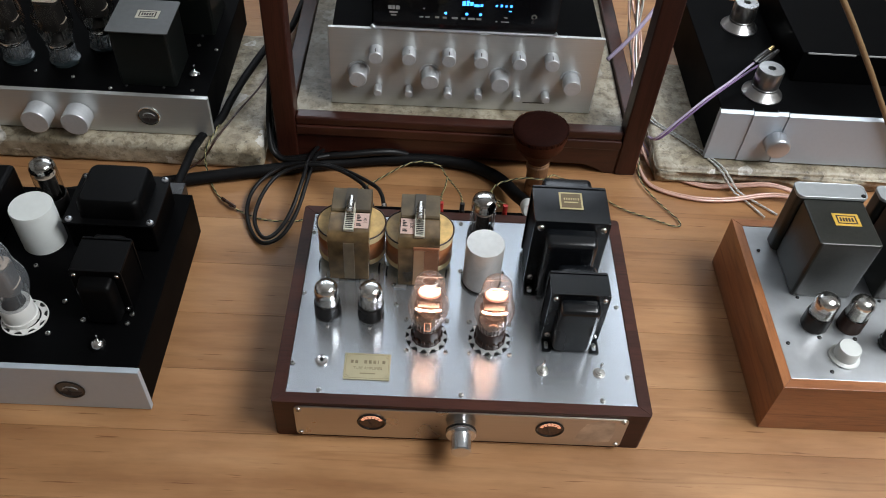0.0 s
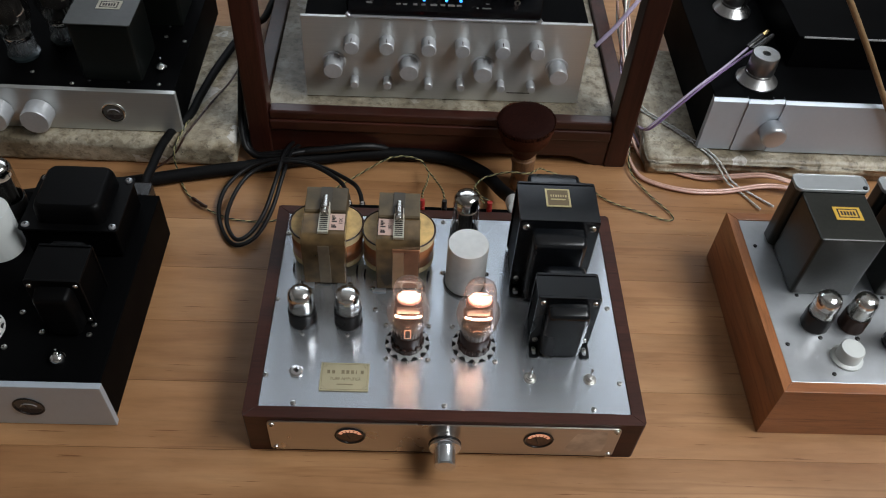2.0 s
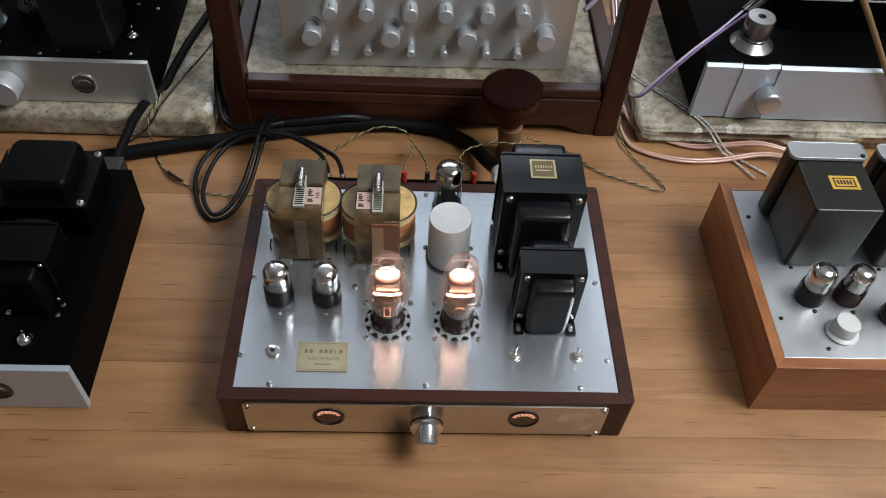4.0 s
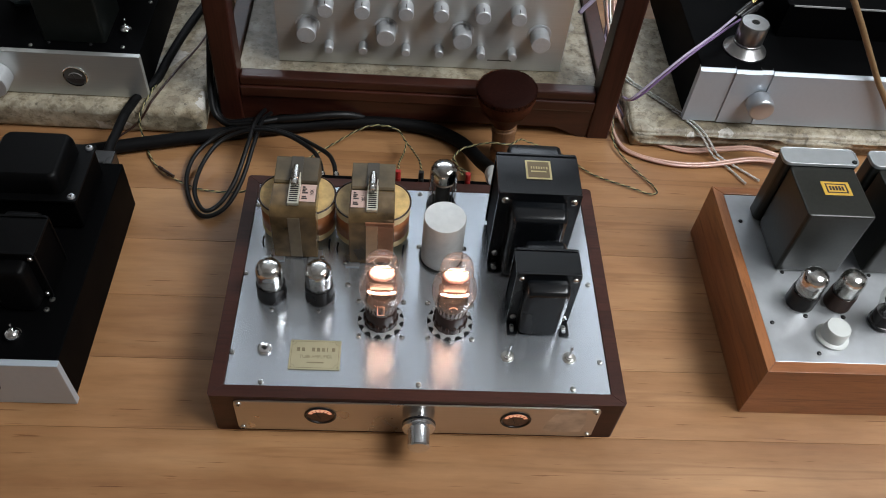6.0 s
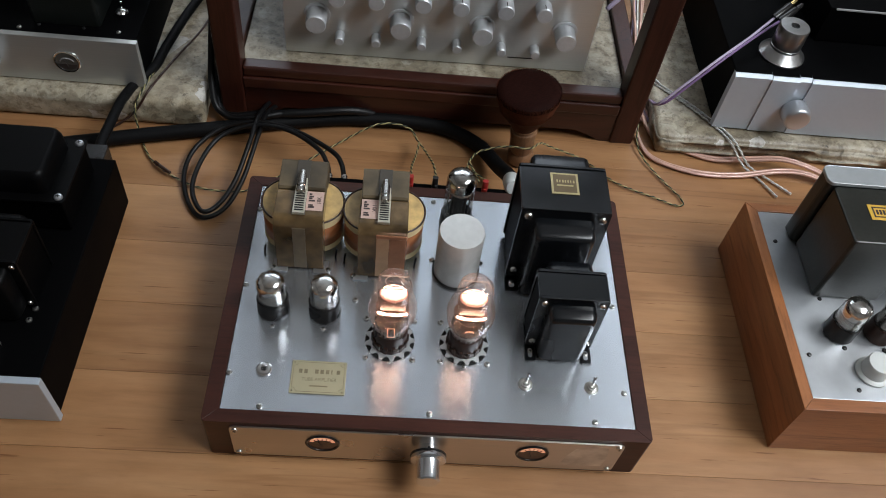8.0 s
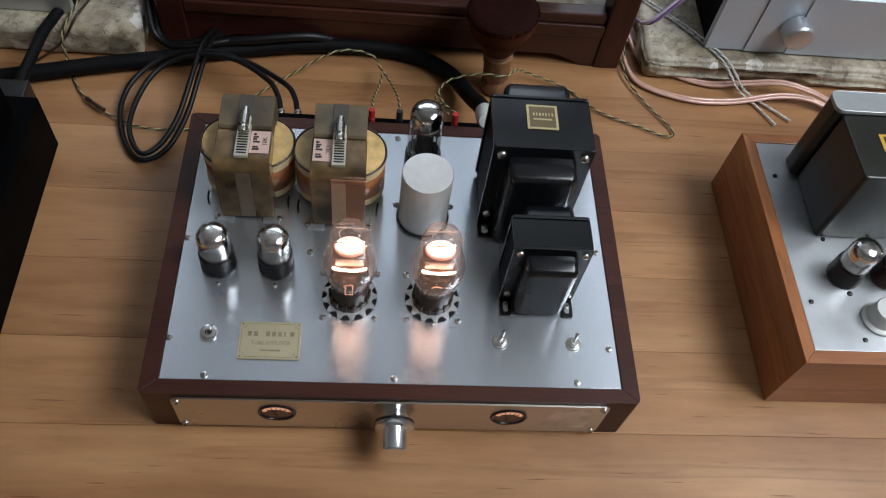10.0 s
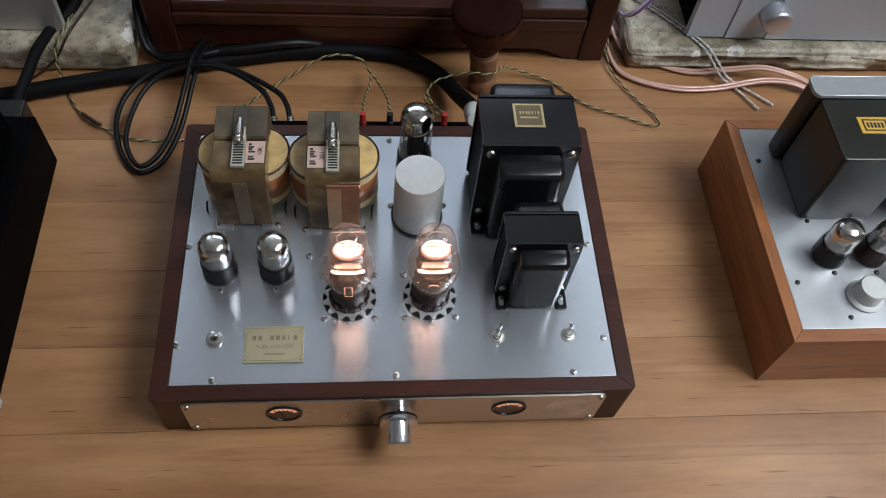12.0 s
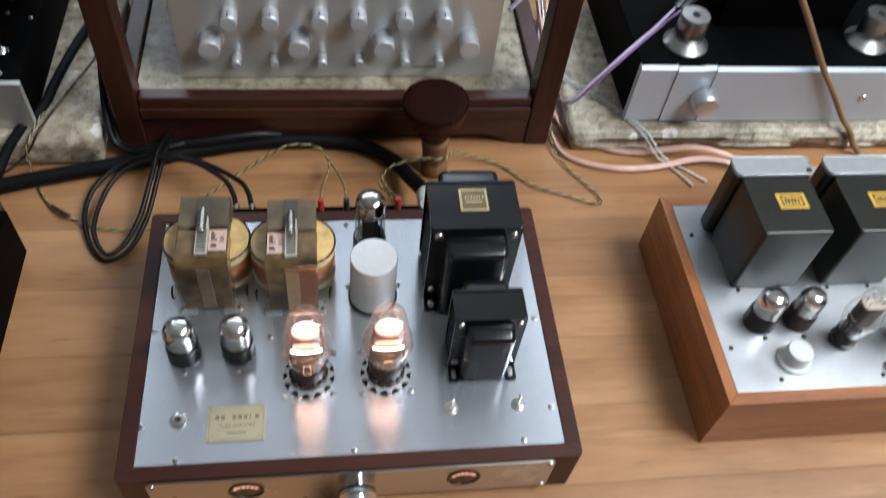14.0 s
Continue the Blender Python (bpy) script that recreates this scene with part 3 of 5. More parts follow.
def bottle_tube(parent, x, y, z, scale=1.0, lit=False, base=BROWNBASE, glass=None, print_band=False):
    """A shouldered power valve on its socket, with its inner works."""
    m = Matrix.Translation((x, y, z)) @ Matrix.Scale(scale, 4)
    b = part("power_tube", lathe([(0.0, 0.0005), (0.0195, 0.0005), (0.0195, 0.004), (0.017, 0.0048), (0.0, 0.0048)] if glass is TINTED else [(0.0, 0.002), (0.0185, 0.002), (0.0185, 0.008), (0.0172, 0.0085), (0.0172, 0.026), (0.0165, 0.0275), (0.0, 0.0275)], m, 32), base, parent)
    prof = [(0.0165, 0.0275), (0.0176, 0.033), (0.0206, 0.043), (0.0234, 0.053), (0.0245, 0.061), (0.0238, 0.069), (0.0214, 0.077), (0.0192, 0.084), (0.0181, 0.091), (0.0176, 0.1), (0.016, 0.1075), (0.0115, 0.1125), (0.005, 0.1148), (0.0, 0.1152)]
    part("glass", lathe(prof, m, 36, sharp=3), glass or (GLOWGLASS if lit else GLASS), b)
    works = bmesh.new()
    for sx in (-0.0095, 0.0095):
        for sy in (-0.004, 0.004):
            cyl(0.0007, 0.028, 0.084 if lit else 0.1, m @ Matrix.Translation((sx, sy, 0)), 0.0001, 8, works)
    part("support_rod", works, ELECTRODE, b)
    if lit:
        # plate added between cap and bar to show a band of pink glow
        part("heat_shield", slab(rounded(-0.0135, 0.0135, -0.007, 0.007, 0.003, 3), 0.0665, 0.079, 0.0006, m), GLOWPLATE, b)
    else:
        part("anode", slab(rounded(-0.0155, 0.0155, -0.0115, 0.0115, 0.008, 5), 0.05, 0.089, 0.0008, m), ANODE if print_band or glass is TINTED else ELECTRODE, b)
    for zz, rr in ((0.0605, 0.0165), (0.0805 if lit else 0.0905, 0.015)):
        part("mica_disc", slab(rounded(-rr, rr, -rr * 0.6, rr * 0.6, rr * 0.35, 4), zz, zz + 0.0008, 0, m), GLOWPLATE if lit else MICA, b)
    stem = [(0.0158, 0.028), (0.0165, 0.034), (0.0175, 0.04), (0.0165, 0.047), (0.012, 0.053), (0, 0.055)] if lit else [(0.0125, 0.027), (0.0085, 0.034), (0.0055, 0.042), (0.0045, 0.05), (0, 0.05)]
    part("stem", lathe(stem, m, 24), FLASHBROWN if lit else ANODE, b)
    ring = [m @ Vector((0.009 * math.cos(a), 0.006 * math.sin(a), 0.1068)) for a in np.linspace(0, 2 * math.pi, 25)]
    part("getter_ring", sweep(ring, 0.0005 * scale, 6), MICA if lit else ELECTRODE, b)
    cage = bmesh.new()
    for ya in (-0.0075, 0.0075):
        box(-0.0125, 0.0125, ya - 0.0003, ya + 0.0003, 0.1042, 0.1054, 0, 1, cage)
    cage.transform(m)
    part("spring_bar", cage, MICA if lit else ELECTRODE, b)
    if lit:
        skirt = bmesh.new()
        for k in range(14):
            rot = m @ pose(0, 0, 0, 0, 0, 360 * k / 14)
            slab(rounded(0.0165, 0.0196, -0.0019, 0.0019, 0.0008, 2), 0.003, 0.0125, 0.0004, rot, skirt)
        part("base_skirt", skirt, BROWNBASE, b, "ribbed brown moulded skirt")
        fil = bmesh.new()
        for k in range(7):
            fx = -0.0102 + 0.0034 * k
            sweep([m @ Vector((fx, 0, 0.09)), m @ Vector((fx + 0.0008, 0, 0.0935)), m @ Vector((fx + 0.0017, 0, 0.0965 - 0.0005 * abs(k - 3)))], 0.0007, 6, fil)
        part("filament", fil, FILAMENT, b, "white-hot glowing filament")
        # emissive cap added in the place of the filament's bloom
        part("glow_cap", lathe([(0.0, 0.0835), (0.0105, 0.0838), (0.0135, 0.0852), (0.0138, 0.0868), (0.0122, 0.0895), (0.0085, 0.0918), (0.004, 0.093), (0, 0.0932)], m @ Matrix.Diagonal((1, 0.72, 1, 1)), 24), BLOOM, b, "glowing white cap in the shape of the filament's bloom")
        # the bright line reflected in the front glass, built as an emissive bar
        part("reflection_bar", sweep([m @ Vector((-0.0145, -0.0085, 0.0655)), m @ Vector((-0.006, -0.0105, 0.065)), m @ Vector((0.006, -0.0105, 0.065)), m @ Vector((0.0145, -0.0085, 0.0655))], 0.0011, 8), FILAMENT, b, "glowing white bar for the reflected line on the front glass")
        arch = [(0.0045 * math.cos(a), -0.0152 - 0.001 * math.sin(a), 0.046 + 0.0055 * math.sin(a)) for a in np.linspace(0, math.pi, 9)]
        loop = [m @ Vector(p) for p in arch] if x > 0 else [m @ Vector(p) for p in ((-0.0034, -0.0182, 0.036), (-0.0034, -0.0168, 0.0495), (0.0034, -0.0168, 0.0495), (0.0034, -0.0182, 0.036), (-0.0034, -0.0182, 0.036))]
        part("heater_loop", sweep(loop, 0.00035, 6), glow("dull_red_heater" if "dull_red_heater" not in bpy.data.materials else "dull_red_heater_b", (1, 0.5, 0.3), 1.2), b)
    if glass is TINTED:
        part("glass_neck", lathe([(0.0145, 0.005), (0.0165, 0.008), (0.0172, 0.014), (0.0168, 0.0275)], m, 32), HAZY, b, "clear glass neck")
        for sx, sy, lean in ((-0.0075, -0.006, 0.14), (0.0075, -0.006, -0.14), (0.0, -0.0095, 0.0)):
            part("lead_strut", sweep([m @ Vector((sx, sy, 0.006)), m @ Vector((sx * (1 - lean), sy, 0.026))], 0.0013 * scale, 6), ELECTRODE, b)
        part("silvered_band", lathe([(0.0163, 0.0262), (0.0172, 0.034), (0.0186, 0.039)], m, 32), FLASHED, b, "silvered band on the glass")
        part("collar", lathe([(0.0166, 0.0262), (0.0178, 0.0268), (0.018, 0.0295), (0.0172, 0.0318)], m, 32), CHROME, b, "bright metal collar")
    if print_band:
        for k, w in enumerate((0.008, 0.005)):
            part("print", slab([(-w, -0.0012), (w, -0.0012), (w, 0.0012), (-w, 0.0012)], 0, 0.0003, 0, m @ Matrix.Translation((0, -0.0226, 0.06 - 0.005 * k)) @ FRONT), WHITE, b)
    return b


def bell_transformer(parent, x0, x1, y0, y1, z0, z1, bell=0.022, feet=True, label_mat=None, rear=0.02, name="transformer", paint=None):
    """A laminated core standing up, with pressed end bells at front and back, bolts and slotted feet."""
    w, h = x1 - x0, z1 - z0
    b = part(name, box(x0 + w * 0.025, x1 - w * 0.025, y0, y1, z0 + 0.004, z1 - 0.0012, 0.001), BLACKMATT, parent)
    part("top_wrap", box(x0, x1, y0 + 0.001, y1 - 0.001, z1 - 0.004, z1, 0.0008), paint or BLACK, b)
    for sgn, yy, dep in ((-1, y0, bell), (1, y1, rear)):
        m = Matrix.Translation((x0, yy, z0)) @ (FRONT if sgn < 0 else Matrix(((1, 0, 0, 0), (0, 0, 1, 0), (0, 1, 0, 0), (0, 0, 0, 1))))
        part("end_plate", slab(rounded(0.0, w, 0.004, h + 0.0014, 0.003, 3), -0.001, 0.0022, 0.0005, m), paint or BLACK, b)
        bx, bz0, bz1 = w * 0.15, 0.003, h * (0.9 if sgn < 0 else 0.985)
        bm = bmesh.new()
        outer = rounded(bx, w - bx, bz0, bz1, 0.007, 5)
        inner = rounded(bx + 0.0065, w - bx - 0.0065, bz0 + 0.002, bz1 - 0.0075, 0.004, 5)
        blend = [[(a[0] + (c[0] - a[0]) * q, a[1] + (c[1] - a[1]) * q) for a, c in zip(outer, inner)] for q in (0.1, 0.2, 0.42, 0.7)]
        levels = [(outer, 0.002), (blend[0], dep * 0.4), (blend[1], dep * 0.8), (blend[2], dep * 0.92), (blend[3], dep * 0.98), (inner, dep)]
        rows = [[bm.verts.new(m @ Vector((px, pz, d))) for px, pz in pts] for pts, d in levels]
        for ra, rb in zip(rows, rows[1:]):
            for i in range(len(ra)):
                bm.faces.new((ra[i], ra[(i + 1) % len(ra)], rb[(i + 1) % len(ra)], rb[i])).smooth = True
        bm.faces.new(rows[-1])
        bmesh.ops.recalc_face_normals(bm, faces=bm.faces)
        part("end_bell", bm, paint or BLACK, b, "black pressed steel end bell")
        if sgn < 0:
            for sx in (w * 0.09, w * 0.91):
                for sz in (h * 0.92, h * 0.15):
                    screw(b, 0, 0, 0, w * 0.05, Matrix.Translation((x0 + sx, y0 - 0.0022, z0 + sz)) @ FRONT)
            if feet:
                for sx in (0.0, w - w * 0.16):
                    fw = w * 0.16
                    f = part("foot", slab(rounded(x0 + sx, x0 + sx + fw, y0 - 0.02, y0, 0.002, 3), z0 + 0.0004, z0 + 0.0022, 0.0003), paint or BLACK, b)
                    part("slot", slab(rounded(x0 + sx + fw * 0.3, x0 + sx + fw * 0.7, y0 - 0.016, y0 - 0.005, fw * 0.18, 4), z0 + 0.0022, z0 + 0.0025), GREYALU, f)
                    screw(f, x0 + sx + fw * 0.5, y0 - 0.009, z0 + 0.0024, fw * 0.24)
    if label_mat:
        cx, cy = (x0 + x1) / 2, (y0 + y1) / 2 + 0.006
        s = 0.0145
        l = part("label", box(cx - s, cx + s, cy - s, cy + s, z1 + 0.0002, z1 + 0.001), BRASS, b, "square label with a gold rim and plain lines")
        part("label_field", box(cx - s * 0.84, cx + s * 0.84, cy - s * 0.84, cy + s * 0.84, z1 + 0.0008, z1 + 0.0013), LABELBROWN, l)
        bars = bmesh.new()
        for k, bw in enumerate((0.0014, 0.0012, 0.0016, 0.0013, 0.0013, 0.001, 0.0015)):
            xx = cx - s * 0.6 + k * s * 0.2
            box(xx, xx + bw, cy + 0.001, cy + 0.0045, z1 + 0.0012, z1 + 0.0016, 0, 1, bars)
        box(cx - s * 0.6, cx + s * 0.6, cy - 0.004, cy - 0.0022, z1 + 0.0012, z1 + 0.0016, 0, 1, bars)
        part("label_bar", bars, BRASS, l)
    return b


def ccore_transformer(parent, cx, flip):
    """An oval winding round the middle of a wide strip-wound core, held by a screw clamp."""
    y0, y1, z1 = (0.186, 0.272, 0.15) if flip > 0 else (0.1805, 0.2665, 0.15)
    w, rr = 0.0255, 0.011
    side = Matrix(((0, 0, 1, 0), (1, 0, 0, 0), (0, 1, 0, 0), (0, 0, 0, 1)))  # outlines in y and z, pulled along x
    bend = [(y0 + rr - rr * math.cos(radians(9 * i)), z1 - rr + rr * math.sin(radians(9 * i))) for i in range(11)]
    half = [(y0, T + 0.003)] + bend + [(y0 + 0.042, z1), (y0 + 0.042, z1 - 0.018), (y0 + 0.018, z1 - 0.018), (y0 + 0.018, T + 0.003)]
    b = part("output_transformer", slab(half[::-1], cx - w, cx + w, 0.0012, side), CORE, parent, "lacquered core with an oval copper-brown winding")
    zr, ym = z1 + 0.0035, y0 + 0.0425
    back = [(y1 - rr * 0.6 + rr * 0.6 * math.cos(radians(9 * i)), zr - rr * 0.6 + rr * 0.6 * math.sin(radians(9 * i))) for i in range(11)]
    rear = [(ym, zr - 0.018), (y1 - 0.018, zr - 0.018), (y1 - 0.018, T + 0.003), (y1, T + 0.003)] + back + [(ym + 0.002, zr), (ym, zr - 0.002)]
    part("rear_core", slab(rear, cx - w + 0.0006, cx + w - 0.0006, 0.0012, side), COREREAR, b)
    oval = rounded(cx - 0.044, cx + 0.044, y0 + 0.016, y1 - 0.008, 0.03, 8)
    oval_in = rounded(cx - 0.0435, cx + 0.0435, y0 + 0.0165, y1 - 0.0085, 0.0298, 8)
    part("winding", smooth(slab(oval_in, T + 0.019, 0.117)), COPPERTAPE, b, "copper-brown taped winding")
    for a, c in ((T + 0.011, T + 0.0195), (0.1165, 0.1275)):
        part("paper_band", slab(oval, a, c, 0.0006), CREAM, b, "cream paper band")
    rim = [Vector((px, py, 0.1278)) for px, py in oval]
    part("winding_rim", sweep(rim + rim[:1], 0.0011, 6), BROWNBASE, b)
    part("end_paper", slab(rounded(cx - 0.0425, cx + 0.0425, y0 + 0.0175, y1 - 0.0095, 0.029, 8), 0.1272, 0.1284), COILTOP, b, "yellowed insulation on the winding's end")
    # screw clamp over the core
    part("clamp_band", box(cx - 0.0075, cx + 0.0065, ym + 0.003, y1 - 0.004, zr + 0.0002, zr + 0.0012, 0.0003), BANDSTEEL, b, "dark steel band over the rear core")
    band = part("clamp_strip", box(cx - 0.0062, cx + 0.0062, y0 + 0.008, y0 + 0.05, z1 + 0.0006, z1 + 0.0046, 0.0004), CLAMP, b, "slotted dull silver clamp strip")
    slots = bmesh.new()
    for k in range(10):
        yy = y0 + 0.011 + k * 0.0031
        box(cx - 0.0046, cx + 0.0046, yy, yy + 0.0015, z1 + 0.0045, z1 + 0.0049, 0, 1, slots)
    part("clamp_slots", slots, HOLE, band)
    sm = Matrix.Translation((cx, y0 + 0.036, z1 + 0.0105)) @ pose(0, 0, 0, -90)
    part("clamp_screw", lathe([(0, -0.006), (0.0036, -0.005), (0.0046, -0.002), (0.0046, 0.001), (0.0036, 0.0025), (0.0047, 0.0035), (0.0047, 0.017), (0.0034, 0.018), (0.0034, 0.0235), (0, 0.024)], sm, 18), NICKEL, band)
    part("clamp_housing", box(cx - 0.0052, cx + 0.0056, y0 + 0.037, y0 + 0.053, z1 + 0.0035, z1 + 0.0085, 0.001), CLAMP, band)
    # paper label with its value
    lx = cx + flip * 0.0152
    lb = part("paper_label", box(lx - 0.0088, lx + 0.0088, y0 + 0.015, y0 + 0.041, z1 + 0.0002, z1 + 0.0006), PINKLABEL, b, "pink paper label marked 10K")
    lettering("writing", "10K", 0.0062, Matrix.Translation((lx + 0.0045, y0 + 0.029, z1 + 0.0008)) @ pose(0, 0, 0, 0, 0, 90 * flip), INK, lb)
    bars = bmesh.new()
    for k, (ln, wd_) in enumerate(((0.0062, 0.0022), (0.005, 0.0018), (0.0, 0.0), (0.0062, 0.002), (0.0036, 0.0024), (0.005, 0.0018), (0.003, 0.0022))):
        yy = y0 + 0.0185 + k * 0.0029
        if ln:
            box(lx - 0.0065, lx - 0.0065 + ln, yy, yy + wd_, z1 + 0.0005, z1 + 0.0009, 0, 1, bars)
    part("writing_bars", bars, INK, lb)
    # tape down the front leg, and copper foil on one core
    part("front_tape", box(cx - 0.0062, cx + 0.0072, y0 - 0.0006, y0 + 0.001, T + 0.004, z1 - 0.0115, 0.0002), TANTAPE if flip < 0 else LACQTAPE, b, "strip of tape down the front of the core")
    if flip < 0:
        part("copper_foil", box(cx - 0.007, cx + w + 0.0004, y0 - 0.0009, y0 + 0.0042, z1 - 0.0135, z1 - 0.0075, 0.0012), COPPER, b, "copper foil wrapped round the core")
        part("copper_patch", box(cx + 0.0074, cx + w - 0.0006, y0 - 0.0004, y0 + 0.001, T + 0.005, z1 - 0.014, 0.0002), COPPER, b, "copper foil patch")
    for sx in (-0.03, 0.03):
        part("bracket", box(cx + sx - 0.016, cx + sx + 0.0, y0 - 0.005, y0 + 0.012, T + 0.0004, T + 0.0016, 0.0003) if sx > 0 else box(cx + sx, cx + sx + 0.016, y0 - 0.005, y0 + 0.012, T + 0.0004, T + 0.0016, 0.0003), GREYALU, b)
        screw(b, cx + sx, y0 + 0.0005, T + 0.0004, 0.0034)
    for sx in (-0.04, 0.038):
        part("lead_wire", sweep(spline([(cx + sx, y0 + 0.022, T + 0.012), (cx + sx - 0.001, y0 + 0.018, T + 0.006), (cx + sx - 0.001, y0 + 0.017, T)]), 0.0011, 6), BAKELITE, b)


def meter(parent, x, y, z, r, face, rim=CHROME):
    """A round dial let into a front panel, behind a thin glass."""
    m = Matrix.Translation((x, y, z)) @ FRONT
    b = part("meter", lathe([(r, -0.001), (r * 1.04, 0.0008), (r * 0.98, 0.0016), (r * 0.9, 0.0012), (r * 0.88, -0.0005), (0.0, -0.0005)], m, 36), rim, parent)
    lit = face is DIALLIGHT
    part("dial", cyl(r * 0.88, -0.0004, 0.0001, m, 0.0001), DIALBROWN if lit else face, b, "round dial")
    if lit:
        top = [(r * 0.8 * math.cos(a), r * 0.8 * math.sin(a)) for a in np.linspace(0.28, math.pi - 0.28, 16)]
        low = [(r * 0.62 * math.cos(a), r * 0.5 * math.sin(a) - r * 0.05) for a in np.linspace(math.pi - 0.4, 0.4, 14)]
        part("lit_scale", slab(top + low, 0.0002, 0.0004, 0, m), DIALLIGHT, b, "warm lit scale")
        for k in range(5):
            a = 0.75 + k * 0.41
            part("scale_mark", sweep([m @ Vector((r * 0.45 * math.cos(a), r * 0.4 * math.sin(a), 0.0006)), m @ Vector((r * 0.72 * math.cos(a), r * 0.72 * math.sin(a), 0.0006))], r * 0.025, 5), INK, b)
    else:
        arc = [m @ Vector((r * 0.55 * math.cos(a), r * 0.45 * math.sin(a) - r * 0.1, 0.0004)) for a in np.linspace(0.3, math.pi - 0.3, 14)]
        part("scale_arc", sweep(arc, r * 0.05, 5), GREYINK, b)
        part("dial_shade", slab([(r * 0.8 * math.cos(a), r * 0.8 * math.sin(a)) for a in np.linspace(math.pi * 1.1, math.pi * 1.9, 12)], 0.0002, 0.0005, 0, m), INK, b)
    part("needle", sweep([m @ Vector((0.0, -r * 0.45, 0.0007)), m @ Vector((-r * 0.28, r * 0.42, 0.0007))], r * 0.025, 5), INK, b)
    return b


def knob(parent, x, y, z, r, depth, mat, flange=0.0, name="knob", line=True, ribs=0):
    """A turned knob, with a knurled grip where ribs are given."""
    m = Matrix.Translation((x, y, z)) @ FRONT
    prof = [(r * 0.9, 0.0), (r, 0.001), (r, depth - 0.003), (r * 0.985, depth - 0.0012), (r - 0.0012, depth), (0, depth)]
    bm = lathe(prof, m, ribs * 2 if ribs else 36)
    if ribs:
        inv = m.inverted()
        for v in bm.verts:
            p = inv @ v.co
            if 0.0008 < p.z < depth - 0.002 and round(math.atan2(p.y, p.x) / (math.pi / ribs)) % 2:
                v.co = m @ Vector((p.x * 0.95, p.y * 0.95, p.z))
    b = part(name, bm, mat, parent)
    if flange:
        part("flange", lathe([(0, 0.0004), (flange, 0.0004), (flange, 0.0012), (flange * 0.97, 0.0016), (r, 0.0016)], m, 36), mat, b)
    if line:
        part("pointer", box(x - r * 0.05, x + r * 0.05, y - depth + 0.001, y - depth * 0.55, z + r * 0.985, z + r * 1.012), INK, b)
    return b


# ---- middle amplifier ----
amp = thing("tube_amplifier", (0, 0.16, 0), "lit valve amplifier with brushed plate in a dark mahogany frame", "amplifier")
W, D = 0.22, 0.318
part("chassis", box(-W + 0.012, W - 0.012, 0.012, D - 0.012, 0.003, T - 0.004), BLACKMATT, amp)
WF, RW = 0.2215, 0.0153


def corner(x, y, r, a0, a1):
    """A quarter or half quarter of a rounded outer corner, centred at x, y."""
    return [(x + r * math.cos(radians(a0 + (a1 - a0) * i / 4)), y + r * math.sin(radians(a0 + (a1 - a0) * i / 4))) for i in range(5)]


CR = 0.0045
FX, FY, BY = WF - CR, CR, D - CR
for nm, pts in (
    ("frame_front", corner(-FX, FY, CR, 225, 270) + corner(FX, FY, CR, 270, 315) + [(WF - RW, 0.0138), (-WF + RW, 0.0138)]),
    ("frame_back", corner(FX, BY, CR, 45, 90) + corner(-FX, BY, CR, 90, 135) + [(-WF + RW, D - 0.0138), (WF - RW, D - 0.0138)]),
    ("frame_side", corner(-FX, BY, CR, 135, 180) + corner(-FX, FY, CR, 180, 225) + [(-WF + RW, 0.0138), (-WF + RW, D - 0.0138)]),
    ("frame_side", corner(FX, FY, CR, 315, 360) + corner(FX, BY, CR, 0, 45) + [(WF - RW, D - 0.0138), (WF - RW, 0.0138)]),
):
    part(nm, slab(pts, -0.0058, T + 0.001, 0.0004), MAHOGANY, amp, "dark stained mahogany rail")
for fx in (-0.19, 0.19):
    for fy in (0.03, 0.29):
        part("rubber_foot", cyl(0.009, -0.006, 0.003, Matrix.Translation((fx, fy, 0))), RUBBER, amp)
part("top_plate", box(-W + 0.0142, W - 0.0142, 0.0142, D - 0.0142, T - 0.002, T, 0.0004), ALU, amp, "brushed aluminium top plate")
part("front_panel", slab(rounded(-0.1955, 0.1955, 0.0, 0.0618, 0.006, 4), 0.0, 0.002, 0.0004, pose(0, -0.0002, 0, 90)), STEEL, amp, "brushed steel front panel, scratched at one end")
for sx in (-0.19, 0.19):
    for sz in (0.0055, 0.0565):
        screw(amp, 0, 0, 0, 0.0034, Matrix.Translation((sx, -0.0022, sz)) @ FRONT)
film = [(0.138, 0.012), (0.152, 0.0095), (0.181, 0.011), (0.1835, 0.03), (0.18, 0.055), (0.163, 0.0585), (0.1475, 0.05), (0.1415, 0.034)]
part("film_patch", slab(film, 0.00203, 0.00207, 0, pose(0, -0.0002, 0, 90)), SCUFF, amp, "scuffed patch on the steel panel")
for mx in (-0.1055, 0.1055):
    meter(amp, mx, -0.0025, 0.0355, 0.0165, DIALLIGHT, BAKELITE)
km = at_front(0, -0.0022, 0.036)
kn = part("volume_knob", lathe([(0.0118, 0.0002), (0.0118, 0.009), (0.0172, 0.0092), (0.0176, 0.0098), (0.0176, 0.0138), (0.017, 0.0145), (0.0122, 0.0148), (0.0118, 0.0158), (0.0118, 0.0345), (0.0106, 0.036), (0, 0.0362)], km, 44), POLISHED, amp, "polished aluminium volume knob with a flange")
part("shaft_ring", lathe([(0.0162, 0.0076), (0.0182, 0.0078), (0.0182, 0.0091), (0.0162, 0.0091)], km, 40), BAKELITE, kn, "black ring behind the flange")
part("grub_screw", cyl(0.0014, 0.0116, 0.0122, Matrix.Translation((0, -0.0068, 0.036)), 0.0002, 12), HOLE, kn)
